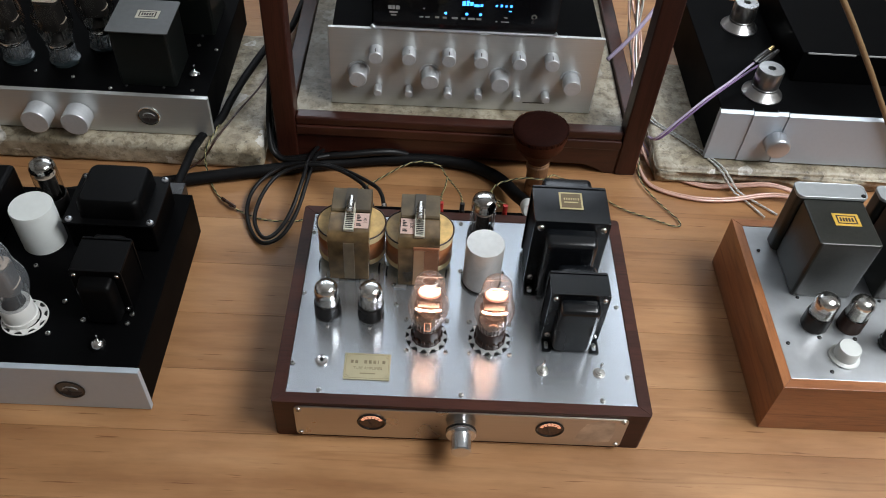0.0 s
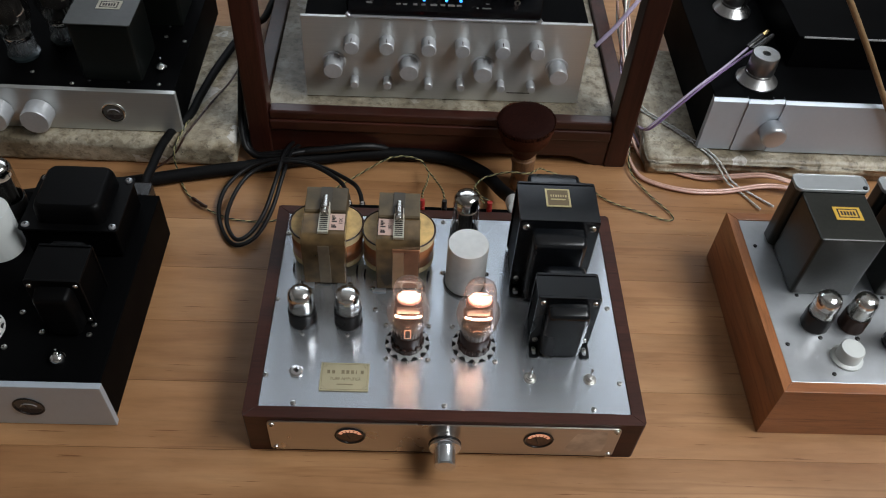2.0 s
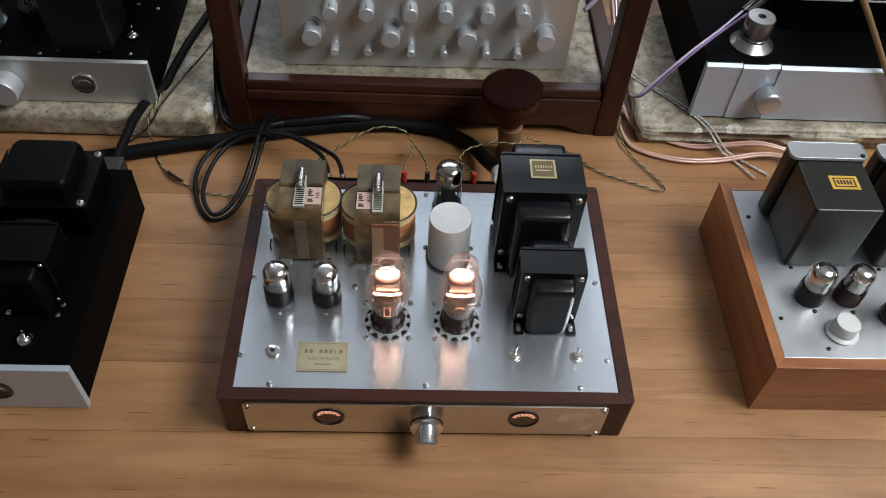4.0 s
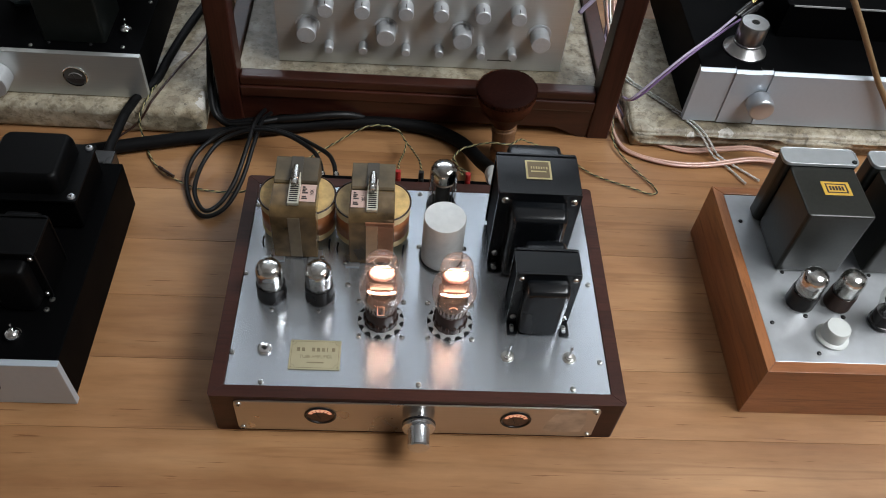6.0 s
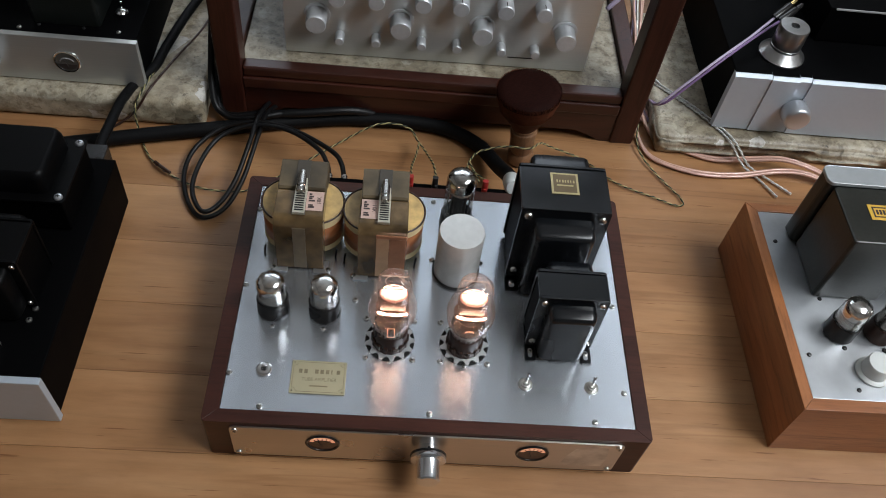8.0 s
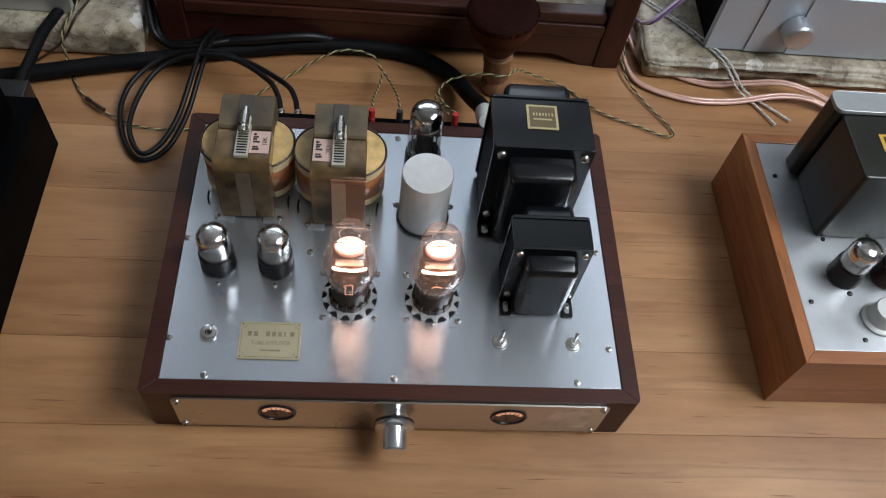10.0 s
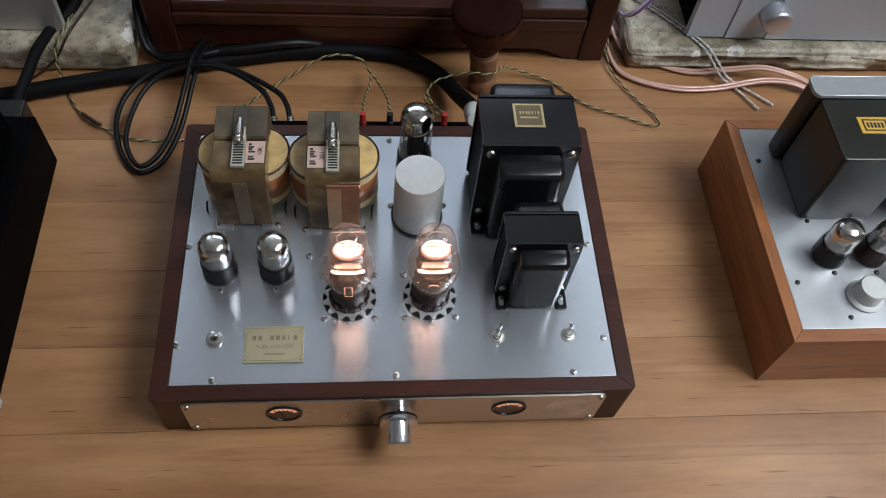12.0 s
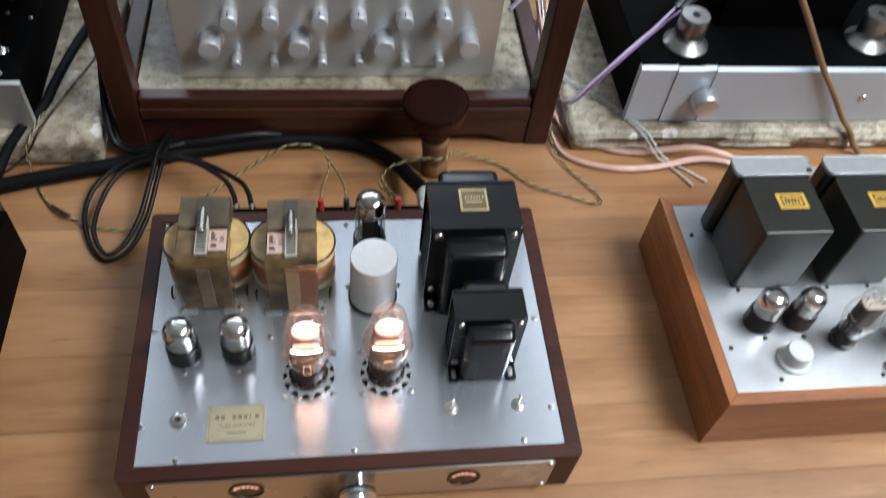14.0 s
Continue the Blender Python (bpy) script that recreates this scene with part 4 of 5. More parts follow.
for sx, sy in ((-0.203, 0.161), (-0.203, 0.054), (-0.168, 0.0185), (-0.002, 0.0195), (0.165, 0.0195), (0.199, 0.054), (0.199, 0.161), (-0.002, 0.297), (-0.085, 0.149), (-0.003, 0.21), (0.052, 0.21), (-0.069, 0.079), (-0.021, 0.079), (-0.02, 0.127), (-0.071, 0.126), (0.008, 0.079), (0.057, 0.079), (0.008, 0.127), (0.058, 0.126), (-0.168, 0.1105), (-0.1155, 0.1105), (-0.203, 0.268), (-0.045, 0.0755), (0.033, 0.0755)):
    screw(amp, sx, sy, T, 0.0032 if sy not in (0.1105, 0.0755) else 0.0024)
for tx in (0.096, 0.165):
    toggle(amp, tx, 0.058, T)
jack = part("jack_socket", lathe([(0.008, 0), (0.008, 0.0014), (0.0066, 0.0018), (0.0064, 0.0032), (0.0034, 0.0036), (0.0024, 0.002), (0, 0.002)], Matrix.Translation((-0.169, 0.059, T)), 24), CHROME, amp, "small chrome jack with a dark centre")
part("jack_hole", cyl(0.0019, 0.002, 0.0024, Matrix.Translation((-0.169, 0.059, T))), HOLE, jack)
# brass name plate
plate = part("name_plate", box(-0.142, -0.087, 0.0345, 0.0715, T + 0.0002, T + 0.0012, 0.0003), PLATEBRASS, amp, "pale satin brass name plate with dark engraving")
nb = bmesh.new()
for k, bw in enumerate((0.0034, 0.0034, 0.0, 0.0034, 0.0034, 0.0034, 0.0012, 0.0036)):
    if bw:
        box(-0.1345 + k * 0.0054, -0.1345 + k * 0.0054 + bw, 0.057, 0.0616, T + 0.0011, T + 0.0014, 0, 1, nb)
part("engraved_bar", nb, ENGRAVED, plate)
lettering("engraved_words", "TUBE AMPLIFIER", 0.0054, Matrix.Translation((-0.1135, 0.0502, T + 0.0013)) @ Matrix.Diagonal((0.9, 1, 1, 1)), ENGRAVED, plate)
part("engraved_line", box(-0.1225, -0.1045, 0.0422, 0.0438, T + 0.0011, T + 0.0013), ENGRAVED, plate)
border = []
for px, py, a0 in ((-0.089, 0.0695, 270), (-0.14, 0.0695, 0), (-0.14, 0.0365, 90), (-0.089, 0.0365, 180)):
    border += [(px + 0.0045 * math.cos(radians(a0 - 22.5 * i)), py + 0.0045 * math.sin(radians(a0 - 22.5 * i)), T + 0.0013) for i in range(5)]
part("engraved_border", sweep([Vector(p) for p in border + border[:1]], 0.00022, 4), ENGRAVED, plate, "engraved border with scooped corners")
for px in (-0.1395, -0.0895):
    for py in (0.037, 0.069):
        part("rivet", cyl(0.0008, T + 0.001, T + 0.0016, Matrix.Translation((px, py, 0)), 0.0001, 10), INK, plate)
# transformers, can, valves
ccore_transformer(amp, -0.1475, 1)
ccore_transformer(amp, -0.0595, -1)
bell_transformer(amp, 0.079, 0.1722, 0.194, 0.253, T, 0.187, 0.0265, True, BRASS, 0.024, "power_transformer")
bell_transformer(amp, 0.097, 0.1675, 0.1055, 0.137, T, 0.158, 0.0195, True, None, 0.018, "choke")
can = part("capacitor_can", lathe([(0.0255, 0.0), (0.0255, 0.001), (0.0245, 0.0012), (0.0245, 0.071), (0.0238, 0.0725), (0, 0.0727)], Matrix.Translation((0.0238, 0.196, T)), 48), CANALU, amp, "pale matt aluminium capacitor can")
part("clamp_ring", lathe([(0.0246, 0.0002), (0.0266, 0.0002), (0.0266, 0.0032), (0.0246, 0.0032)], Matrix.Translation((0.0238, 0.196, T)), 48), BAKELITE, can)
small_tube(amp, -0.1695, 0.1325, T, 0.056)
small_tube(amp, -0.1157, 0.1325, T, 0.056)
small_tube(amp, 0.0235, 0.266, T, 0.086, BAKELITE, TINTED, 0.0185, 0.7, "rectifier_tube", 0.24, ANODE)
for tx in (-0.045, 0.0328):
    socket_ring(amp, tx, 0.1015, T, RINGMETAL)
    bottle_tube(amp, tx, 0.1015, T, 1.0, True)
# terminals at the back
for px, mt in ((-0.031, RED), (-0.001, BAKELITE), (0.06, RED)):
    part("binding_post", lathe([(0.0035, 0), (0.0038, 0.006), (0.003, 0.0065), (0.0036, 0.007), (0.0036, 0.017), (0, 0.0175)], Matrix.Translation((px, D + 0.006, 0.062)) @ pose(0, 0, 0, -8, 0, 0), 16), mt, amp, "red binding post" if mt is RED else "black binding post")
part("terminal_strip", box(-0.15, 0.12, D, D + 0.012, 0.03, 0.062, 0.001), BLACKMATT, amp)
for px in (-0.112, -0.13):
    part("phono_plug", lathe([(0.0042, 0), (0.0042, 0.012), (0.0032, 0.014), (0, 0.014)], Matrix.Translation((px, D + 0.008, 0.052)) @ pose(0, 0, 0, -60), 16), CHROME, amp)

# ---- amplifier in the cherry box ----
def cased_transformer(parent, x0, x1, y0, y1, z0, z1, cap=True, paper=None, paint=None):
    """A potted transformer: tapered grey case with a rimmed end plate behind it and a label on top."""
    pts = rounded(x0, x1, y0, y1, 0.004, 3)
    b = part("transformer", slab(pts, z0, z1 - (0.0022 if paint else 0.0), 0.0018), paint or GREYCASE, parent, "dark grey hammered transformer case")
    if cap:
        cy0, cy1 = y1 + 0.001, y1 + 0.027
        c = part("end_plate", slab(rounded(x0 - 0.006, x1 + 0.006, cy0, cy1, 0.007, 4), z0, z1 + 0.0, 0.001), GREYCASE, b)
        part("plate_top", slab(rounded(x0 - 0.007, x1 + 0.007, cy0 - 0.001, cy1 + 0.001, 0.008, 4), z1 - 0.0005, z1 + 0.0035, 0.0012), GREYTOP, c, "pale grey pressed lid")
        part("lid_rim", sweep([Vector((px, py, z1 + 0.0035)) for px, py in rounded(x0 - 0.006, x1 + 0.006, cy0, cy1, 0.007, 4) + [(x1 + 0.006, cy1 - 0.007)]], 0.0011, 6), GREYTOP, c)
        screw(c, x1 + 0.001, cy0 + 0.005, z1 + 0.0035, 0.003, mat=HOLE)
    if paint:
        part("lid", slab(rounded(x0 - 0.003, x1 + 0.003, y0 - 0.003, y1 + 0.003, 0.004, 3), z1 - 0.0018, z1, 0.0003), GREYLID, b, "dark grey lid, paler than the case and overhanging it")
    cx, cy = (x0 + x1) / 2 + 0.006, (y0 + y1) / 2 + 0.004
    l = part("label", box(cx - 0.0165, cx + 0.0165, cy - 0.0105, cy + 0.0105, z1 + 0.0002, z1 + 0.0009, 0.0002), paper or GOLDPAPER, b, "pale label with a dark frame" if paper else "yellow label with a dark frame and bars")
    fr = bmesh.new()
    for a in ((-0.0125, 0.0125, 0.0058, 0.0072), (-0.0125, 0.0125, -0.0072, -0.0058), (-0.0125, -0.0108, -0.0058, 0.0058), (0.0108, 0.0125, -0.0058, 0.0058)):
        box(cx + a[0], cx + a[1], cy + a[2], cy + a[3], z1 + 0.0008, z1 + 0.0012, 0, 1, fr)
    for k in range(5):
        box(cx - 0.0088 + k * 0.0037, cx - 0.0088 + k * 0.0037 + 0.0024, cy - 0.0032, cy + 0.0032, z1 + 0.0008, z1 + 0.0012, 0, 1, fr)
    part("label_bar", fr, INK, l)
    for sx in (x0 + 0.008, x1 - 0.02):
        screw(b, sx, y0 - 0.003, z0, 0.0024, mat=HOLE)
    return b


R = 0.086
rb = thing("tube_amplifier", (0.6, 0.17, 0), "unlit valve amplifier in a cherry wood box with grey transformers", "amplifier")
RX0, RX1, RY0, RY1 = 0.3785, 0.84, 0.036, 0.3145
part("chassis", box(RX0 + 0.012, RX1 - 0.012, RY0 + 0.013, RY1 - 0.012, 0.003, R - 0.004), BLACKMATT, rb)
part("frame_front", slab([(RX0, RY0), (RX1, RY0), (RX1 - 0.0128, RY0 + 0.0138), (RX0 + 0.0128, RY0 + 0.0138)], -0.0058, R + 0.001, 0.0006), CHERRY, rb, "cherry veneered rail with mitred corners")
part("frame_back", slab([(RX1, RY1), (RX0, RY1), (RX0 + 0.0128, RY1 - 0.0128), (RX1 - 0.0128, RY1 - 0.0128)], -0.0058, R + 0.001, 0.0006), CHERRY, rb, "cherry veneered rail")
part("frame_side", slab([(RX0, RY1), (RX0, RY0), (RX0 + 0.0126, RY0 + 0.0138), (RX0 + 0.0126, RY1 - 0.0128)], -0.0058, R + 0.001, 0.0006), CHERRY_SIDE, rb, "cherry veneered side")
part("frame_side", slab([(RX1, RY0), (RX1, RY1), (RX1 - 0.0126, RY1 - 0.0128), (RX1 - 0.0126, RY0 + 0.0138)], -0.0058, R + 0.001, 0.0006), CHERRY_SIDE, rb, "cherry veneered side")
part("top_plate", box(RX0 + 0.0132, RX1 - 0.0132, RY0 + 0.0142, RY1 - 0.0132, R - 0.002, R, 0.0003), CLOUDED, rb, "dull metal top plate with cloudy reflections mottled into its colour")
for sx, sy in ((0.4025, 0.256), (0.4015, 0.102), (0.4445, 0.062), (0.56, 0.062), (0.51, 0.15)):
    screw(rb, sx, sy, R, 0.0026, mat=BAKELITE)
cased_transformer(rb, 0.426, 0.504, 0.179, 0.257, R, 0.1855)
cased_transformer(rb, 0.534, 0.612, 0.179, 0.257, R, 0.1855)
small_tube(rb, 0.4425, 0.133, R, 0.056, BAKELITE, GLASS, 0.0165, 0.45)
small_tube(rb, 0.4875, 0.133, R, 0.055, BROWNBASE, GLASS, 0.0155, 0.6)
for sx in (0.444, 0.489):
    screw(rb, sx, 0.1125, R, 0.0028, mat=BAKELITE)
part("volume_knob", lathe([(0.0185, 0.0003), (0.0185, 0.0025), (0.0172, 0.0035), (0.0142, 0.0045), (0.0138, 0.019), (0.0128, 0.0205), (0, 0.0207)], Matrix.Translation((0.466, 0.0845, R)), 32), WHITE, rb, "white plastic knob with a skirt")
bottle_tube(rb, 0.5305, 0.107, R, 0.78, False, BAKELITE, GLASS, True)
bottle_tube(rb, 0.601, 0.107, R, 0.78, False, BAKELITE, GLASS, True)
toggle(rb, 0.57, 0.07, R)

# ---- black amplifier with a silver front ----
lb = thing("tube_amplifier", (-0.6, 0.18, 0), "unlit black valve amplifier with a pale silver front panel", "amplifier")
L = 0.07
part("chassis", box(-0.83, -0.3805, 0.0335, 0.326, -0.0055, L, 0.0012), BLACKMATT, lb, "black powder-coated chassis")
part("front_panel", box(-0.835, -0.377, 0.0255, 0.0333, -0.0052, L + 0.0045, 0.0008), PALESILVER, lb, "pale silver anodised front panel")
meter(lb, -0.465, 0.0252, 0.034, 0.0168, DIALDARK, BAKELITE)
knob(lb, -0.573, 0.0254, 0.036, 0.0175, 0.026, GREYALU, 0.0)
bell = bell_transformer(lb, -0.464, -0.404, 0.115, 0.165, L, 0.148, 0.02, False, None, 0.012, "choke", BLACKDULL)
# large transformer lying with its bell upwards
bt = part("power_transformer", box(-0.508, -0.398, 0.215, 0.303, L + 0.004, 0.118, 0.0015), BLACKMATT, lb)
part("end_plate", slab(rounded(-0.512, -0.395, 0.2125, 0.306, 0.004, 3), 0.1185, 0.1215, 0.0006), BLACKDULL, bt)
bm = bmesh.new()
rows = []
for inset, zz, rad in ((0.0, 0.1215, 0.011), (0.0008, 0.14, 0.011), (0.0025, 0.1455, 0.011), (0.0062, 0.149, 0.009)):
    rows.append([bm.verts.new((px, py, zz)) for px, py in rounded(-0.494 + inset, -0.412 - inset, 0.2225 + inset, 0.3 - inset, rad, 6)])
for ra_, rb_ in zip(rows, rows[1:]):
    for i in range(len(ra_)):
        bm.faces.new((ra_[i], ra_[(i + 1) % len(ra_)], rb_[(i + 1) % len(ra_)], rb_[i])).smooth = True
bm.faces.new(rows[-1])
bmesh.ops.recalc_face_normals(bm, faces=bm.faces)
part("end_bell", bm, BLACKDULL, bt, "black pressed steel end bell")
for sx in (-0.504, -0.402):
    for sy in (0.2195, 0.299):
        screw(bt, sx, sy, 0.1215, 0.0046, mat=GREYALU)
rt = part("side_transformer", box(-0.7, -0.602, 0.2, 0.31, L, 0.128, 0.006, 3), BLACKDULL, lb)
part("side_bell", slab(rounded(-0.688, -0.614, 0.215, 0.297, 0.014, 5), 0.128, 0.152, 0.004), BLACKDULL, rt)
part("capacitor_can", lathe([(0.0272, 0.0), (0.027, 0.062), (0.0262, 0.0638), (0, 0.064)], Matrix.Translation((-0.551, 0.228, L)), 40), WHITE, lb, "white enamelled capacitor can")
small_tube(lb, -0.555, 0.29, L, 0.084, BAKELITE, TINTED, 0.0185, 0.82, "rectifier_tube", 0.3, ANODE)
socket_ring(lb, -0.532, 0.1, L, CERAMIC, 0.0265, 10, True)
bottle_tube(lb, -0.536, 0.1, L, 1.12, False, CERAMIC, HAZY)
for sx, sy in ((-0.4935, 0.128), (-0.498, 0.079), (-0.463, 0.101), (-0.4095, 0.099), (-0.4075, 0.113), (-0.548, 0.183), (-0.57, 0.079)):
    screw(lb, sx, sy, L, 0.0034)
toggle(lb, -0.434, 0.067, L, CHROME, 0)
part("indicator_lens", lathe([(0.0085, 0.0008), (0.0085, 0.004), (0.006, 0.008), (0.003, 0.0095), (0, 0.0098)], Matrix.Translation((-0.434, 0.064, L)), 24), CHROME, lb)
part("mains_socket", box(-0.43, -0.396, 0.3262, 0.352, 0.03, 0.068, 0.002), BAKELITE, lb)

# ---- stone slabs ----
def stone_slab(x0, x1, y0, y1, z1, label, seed):
    ob = thing("stone_slab", ((x0 + x1) / 2, (y0 + y1) / 2, 0), label, "stone slab", "stone slabs under the amplifiers")
    bm = box(x0, x1, y0, y1, -0.006, z1)
    bmesh.ops.subdivide_edges(bm, edges=[e for e in bm.edges if e.calc_length() > 0.1], cuts=26, use_grid_fill=True)
    bmesh.ops.subdivide_edges(bm, edges=[e for e in bm.edges if abs(e.verts[0].co.z - e.verts[1].co.z) > 0.02], cuts=3, use_grid_fill=True)
    bmesh.ops.bevel(bm, geom=[e for e in bm.edges if e.calc_face_angle(0) > 0.8], offset=0.009, segments=3, profile=0.5, affect="EDGES")
    for v in bm.verts:
        if v.co.z > -0.004:
            edge = max(0.0, 1 - min(v.co.x - x0, x1 - v.co.x, v.co.y - y0, y1 - v.co.y) / 0.012)
            n1 = noise.noise(v.co * 28 + Vector((seed, 0, 0)))
            n2 = noise.noise(v.co * 90 + Vector((0, seed, 0)))
            v.co += Vector((n1 * 0.005, n2 * 0.004, 0)) * edge
            v.co.z += min(0.0, n1 * 0.002 * (0.2 + edge))
    smooth(bm)
    part("block", bm, STONE, ob)
    return ob


stone_slab(-0.86, -0.312, 0.464, 0.775, 0.038, "rough grey-brown travertine slab with chipped edges", 3.0)
stone_slab(0.316, 0.9, 0.482, 0.77, 0.0295, "rough grey-brown travertine slab with pitted face", 11.0)

# ---- black amplifier on the stone slab ----
la = thing("tube_amplifier", (-0.62, 0.63, 0.038), "unlit black valve amplifier with a grey front on stone", "amplifier")
A0 = 0.1075
part("chassis", box(-0.84, -0.3905, 0.4965, 0.80, 0.041, A0, 0.0012), BLACKMATT, la, "black powder-coated chassis")
part("foot_rail", box(-0.83, -0.4, 0.51, 0.76, 0.037, 0.0408), RUBBER, la)
part("front_panel", box(-0.845, -0.3875, 0.488, 0.4963, 0.0395, A0 + 0.003, 0.0008), SILVER, la, "silver-grey front panel")
meter(la, -0.4815, 0.4876, 0.0735, 0.0165, DIALDARK)
for kx in (-0.645, -0.586):
    knob(la, kx, 0.4878, 0.0725, 0.0205, 0.028, SATIN, 0.0, line=False)
cased_transformer(la, -0.523, -0.439, 0.518, 0.6, A0, 0.203, False, PALELABEL, BLACKCASE)
cased_transformer(la, -0.5, -0.41, 0.66, 0.75, A0, 0.215, False, PALELABEL, BLACKCASE)
for tx, ty in ((-0.695, 0.572), (-0.624, 0.572), (-0.575, 0.615)):
    bottle_tube(la, tx, ty, A0, 1.18, False, BLUEBASE, TINTED)
toggle(la, -0.42, 0.553, A0, CHROME, 0)
part("indicator_lens", lathe([(0.0075, 0.0008), (0.0075, 0.004), (0.005, 0.007), (0, 0.0085)], Matrix.Translation((-0.42, 0.55, A0)), 24), CHROME, la)
for sx, sy in ((-0.415, 0.512), (-0.43, 0.63), (-0.39 - 0.01, 0.62), (-0.66, 0.54), (-0.6, 0.53), (-0.645, 0.59), (-0.537, 0.507)):
    screw(la, sx, sy, A0, 0.003)

# ---- large black amplifier with a stepped silver front ----
ra = thing("power_amplifier", (0.62, 0.66, 0.036), "black power amplifier with a stepped silver front on stone", "amplifier")
part("body", box(0.398, 0.86, 0.516, 0.84, 0.031, 0.1225, 0.0015), BLACKMATT, ra, "black enamelled case")
part("raised_cover", box(0.528, 0.72, 0.6, 0.83, 0.1227, 0.178, 0.0015), BLACKMATT, ra)
part("cover_trim", box(0.536, 0.612, 0.5985, 0.6005, 0.1755, 0.1776), GREYINK, ra)
part("cover_trim", box(0.632, 0.72, 0.5985, 0.6005, 0.1755, 0.1776), GREYINK, ra)


def step(x0, x1, y, nm="front_panel", mt=None):
    pts = [(y, 0.0325), (0.5158, 0.0325), (0.5158, 0.1275), (y + 0.004, 0.1275), (y, 0.1235)]
    bm = bmesh.new()
    a = [bm.verts.new((x0, p[0], p[1])) for p in pts]
    b = [bm.verts.new((x1, p[0], p[1])) for p in pts]
    bm.faces.new(a)
    bm.faces.new(b[::-1])
    for i in range(5):
        bm.faces.new((a[i], b[i], b[(i + 1) % 5], a[(i + 1) % 5]))
    bmesh.ops.recalc_face_normals(bm, faces=bm.faces)
    ob = part(nm, bm, mt or PALESILVER, ra, "thick silver panel with a bevelled top edge")
    part("top_strip", box(x0 + 0.0003, x1 - 0.0003, y + 0.0055, 0.5157, 0.1273, 0.128), BLACKMATT, ob, "black strip on the panel's top")
    return ob


step(0.3935, 0.4448, 0.5055)
step(0.445, 0.4828, 0.5035)
step(0.483, 0.4998, 0.5055)
step(0.5, 0.78, 0.5035)
step(0.7802, 0.865, 0.5055)
part("volume_knob", lathe([(0.0165, 0.0002), (0.0182, 0.001), (0.0186, 0.012), (0.0184, 0.0195), (0.0175, 0.0225), (0.0158, 0.0242), (0.0138, 0.0248), (0, 0.025)], at_front(0.4935, 0.5033, 0.0775), 40), GREYALU, ra, "rounded satin silver knob")
screw(ra, 0, 0, 0, 0.005, Matrix.Translation((0.735, 0.5033, 0.078)) @ FRONT, CHROME)


def foot_post(x, y):
    p = part("support_post", lathe([(0.0315, 0.0), (0.0315, 0.0025), (0.0232, 0.0105), (0.0205, 0.0135), (0.0205, 0.0165), (0.0198, 0.0172), (0.0205, 0.0178), (0.0205, 0.0455), (0.0192, 0.0475), (0.006, 0.0477), (0.0055, 0.044), (0, 0.0438)], Matrix.Translation((x, y, 0.1226)), 40), POSTSTEEL, ra, "polished steel post with a wide conical base")
    part("post_hole", cyl(0.0054, 0.0439, 0.0444, Matrix.Translation((x, y, 0.1226))), HOLE, p)


for px, py in ((0.471, 0.563), (0.478, 0.752), (0.7445, 0.571)):
    foot_post(px, py)

# ---- wooden rack ----
rack = thing("wooden_rack", (0, 0.7, 0), "dark mahogany equipment rack with a stone shelf", "rack")
for px in (-0.2765, 0.27):
    for py in (0.5, 0.93):
        part("post", box(px - 0.0165, px + 0.0165, py - 0.004, py + 0.03, -0.006, 0.47, 0.0025), MAHOGANY_UP, rack, "dark mahogany corner post")
for ry in (0.499, 0.935):
    skirt = [(-0.2598, -0.006), (-0.245, -0.006), (-0.228, 0.004), (-0.205, 0.0125), (0.2, 0.0125), (0.222, 0.004), (0.238, -0.006), (0.2533, -0.006), (0.2533, 0.045), (-0.2598, 0.045)]
    part("skirt", slab(skirt, -0.018, 0.0, 0.0005, Matrix.Translation((0, ry, 0)) @ FRONT), RACKWOOD, rack, "shaped bottom rail")
    part("rail", box(-0.2598, 0.2533, ry - 0.003, ry + 0.021, 0.0453, 0.0625, 0.002), RACKWOOD, rack, "moulded front rail")
    part("rail_bead", box(-0.2598, 0.2533, ry + 0.0, ry + 0.021, 0.0627, 0.078, 0.003), RACKWOOD, rack, "moulded front rail")
    part("top_rail", box(-0.2598, 0.2533, ry, ry + 0.022, 0.44, 0.47, 0.002), RACKWOOD, rack)
for rx in (-0.2765, 0.27):
    part("side_rail", box(rx - 0.012, rx + 0.012, 0.5303, 0.9257, 0.045, 0.082, 0.002), MAHOGANY_UP, rack, "side rail")
    part("top_rail", box(rx - 0.012, rx + 0.012, 0.5303, 0.9257, 0.44, 0.47, 0.002), MAHOGANY_UP, rack)
part("shelf", box(-0.2638, 0.2573, 0.5205, 0.93, 0.046, 0.0735, 0.001), SHELFSTONE, rack, "polished cream and brown stone shelf")

# ---- silver preamplifier and the black player on it ----
pre = thing("preamplifier", (0, 0.7, 0.0735), "silver preamplifier with many turned knobs on the stone shelf", "preamplifier")
P0, P1, PY = 0.0748, 0.2125, 0.5465
part("case", box(-0.2, 0.2, PY + 0.006, 0.84, P0 + 0.001, P1 - 0.001, 0.0015), BLACKMATT, pre)
part("front_panel", box(-0.206, 0.205, PY, PY + 0.0058, P0, P1, 0.0006), SILVER, pre, "brushed silver front panel")
for fx in (-0.17, 0.17):
    for fy in (0.58, 0.8):
        part("foot", cyl(0.012, 0.0737, P0 + 0.0012, Matrix.Translation((fx, fy, 0))), RUBBER, pre)
for kx in (-0.1355, -0.086, -0.0265, 0.0215, 0.079, 0.1285):
    knob(pre, kx, PY - 0.0002, 0.1765, 0.0108, 0.022, SATIN, 0.0, ribs=22)
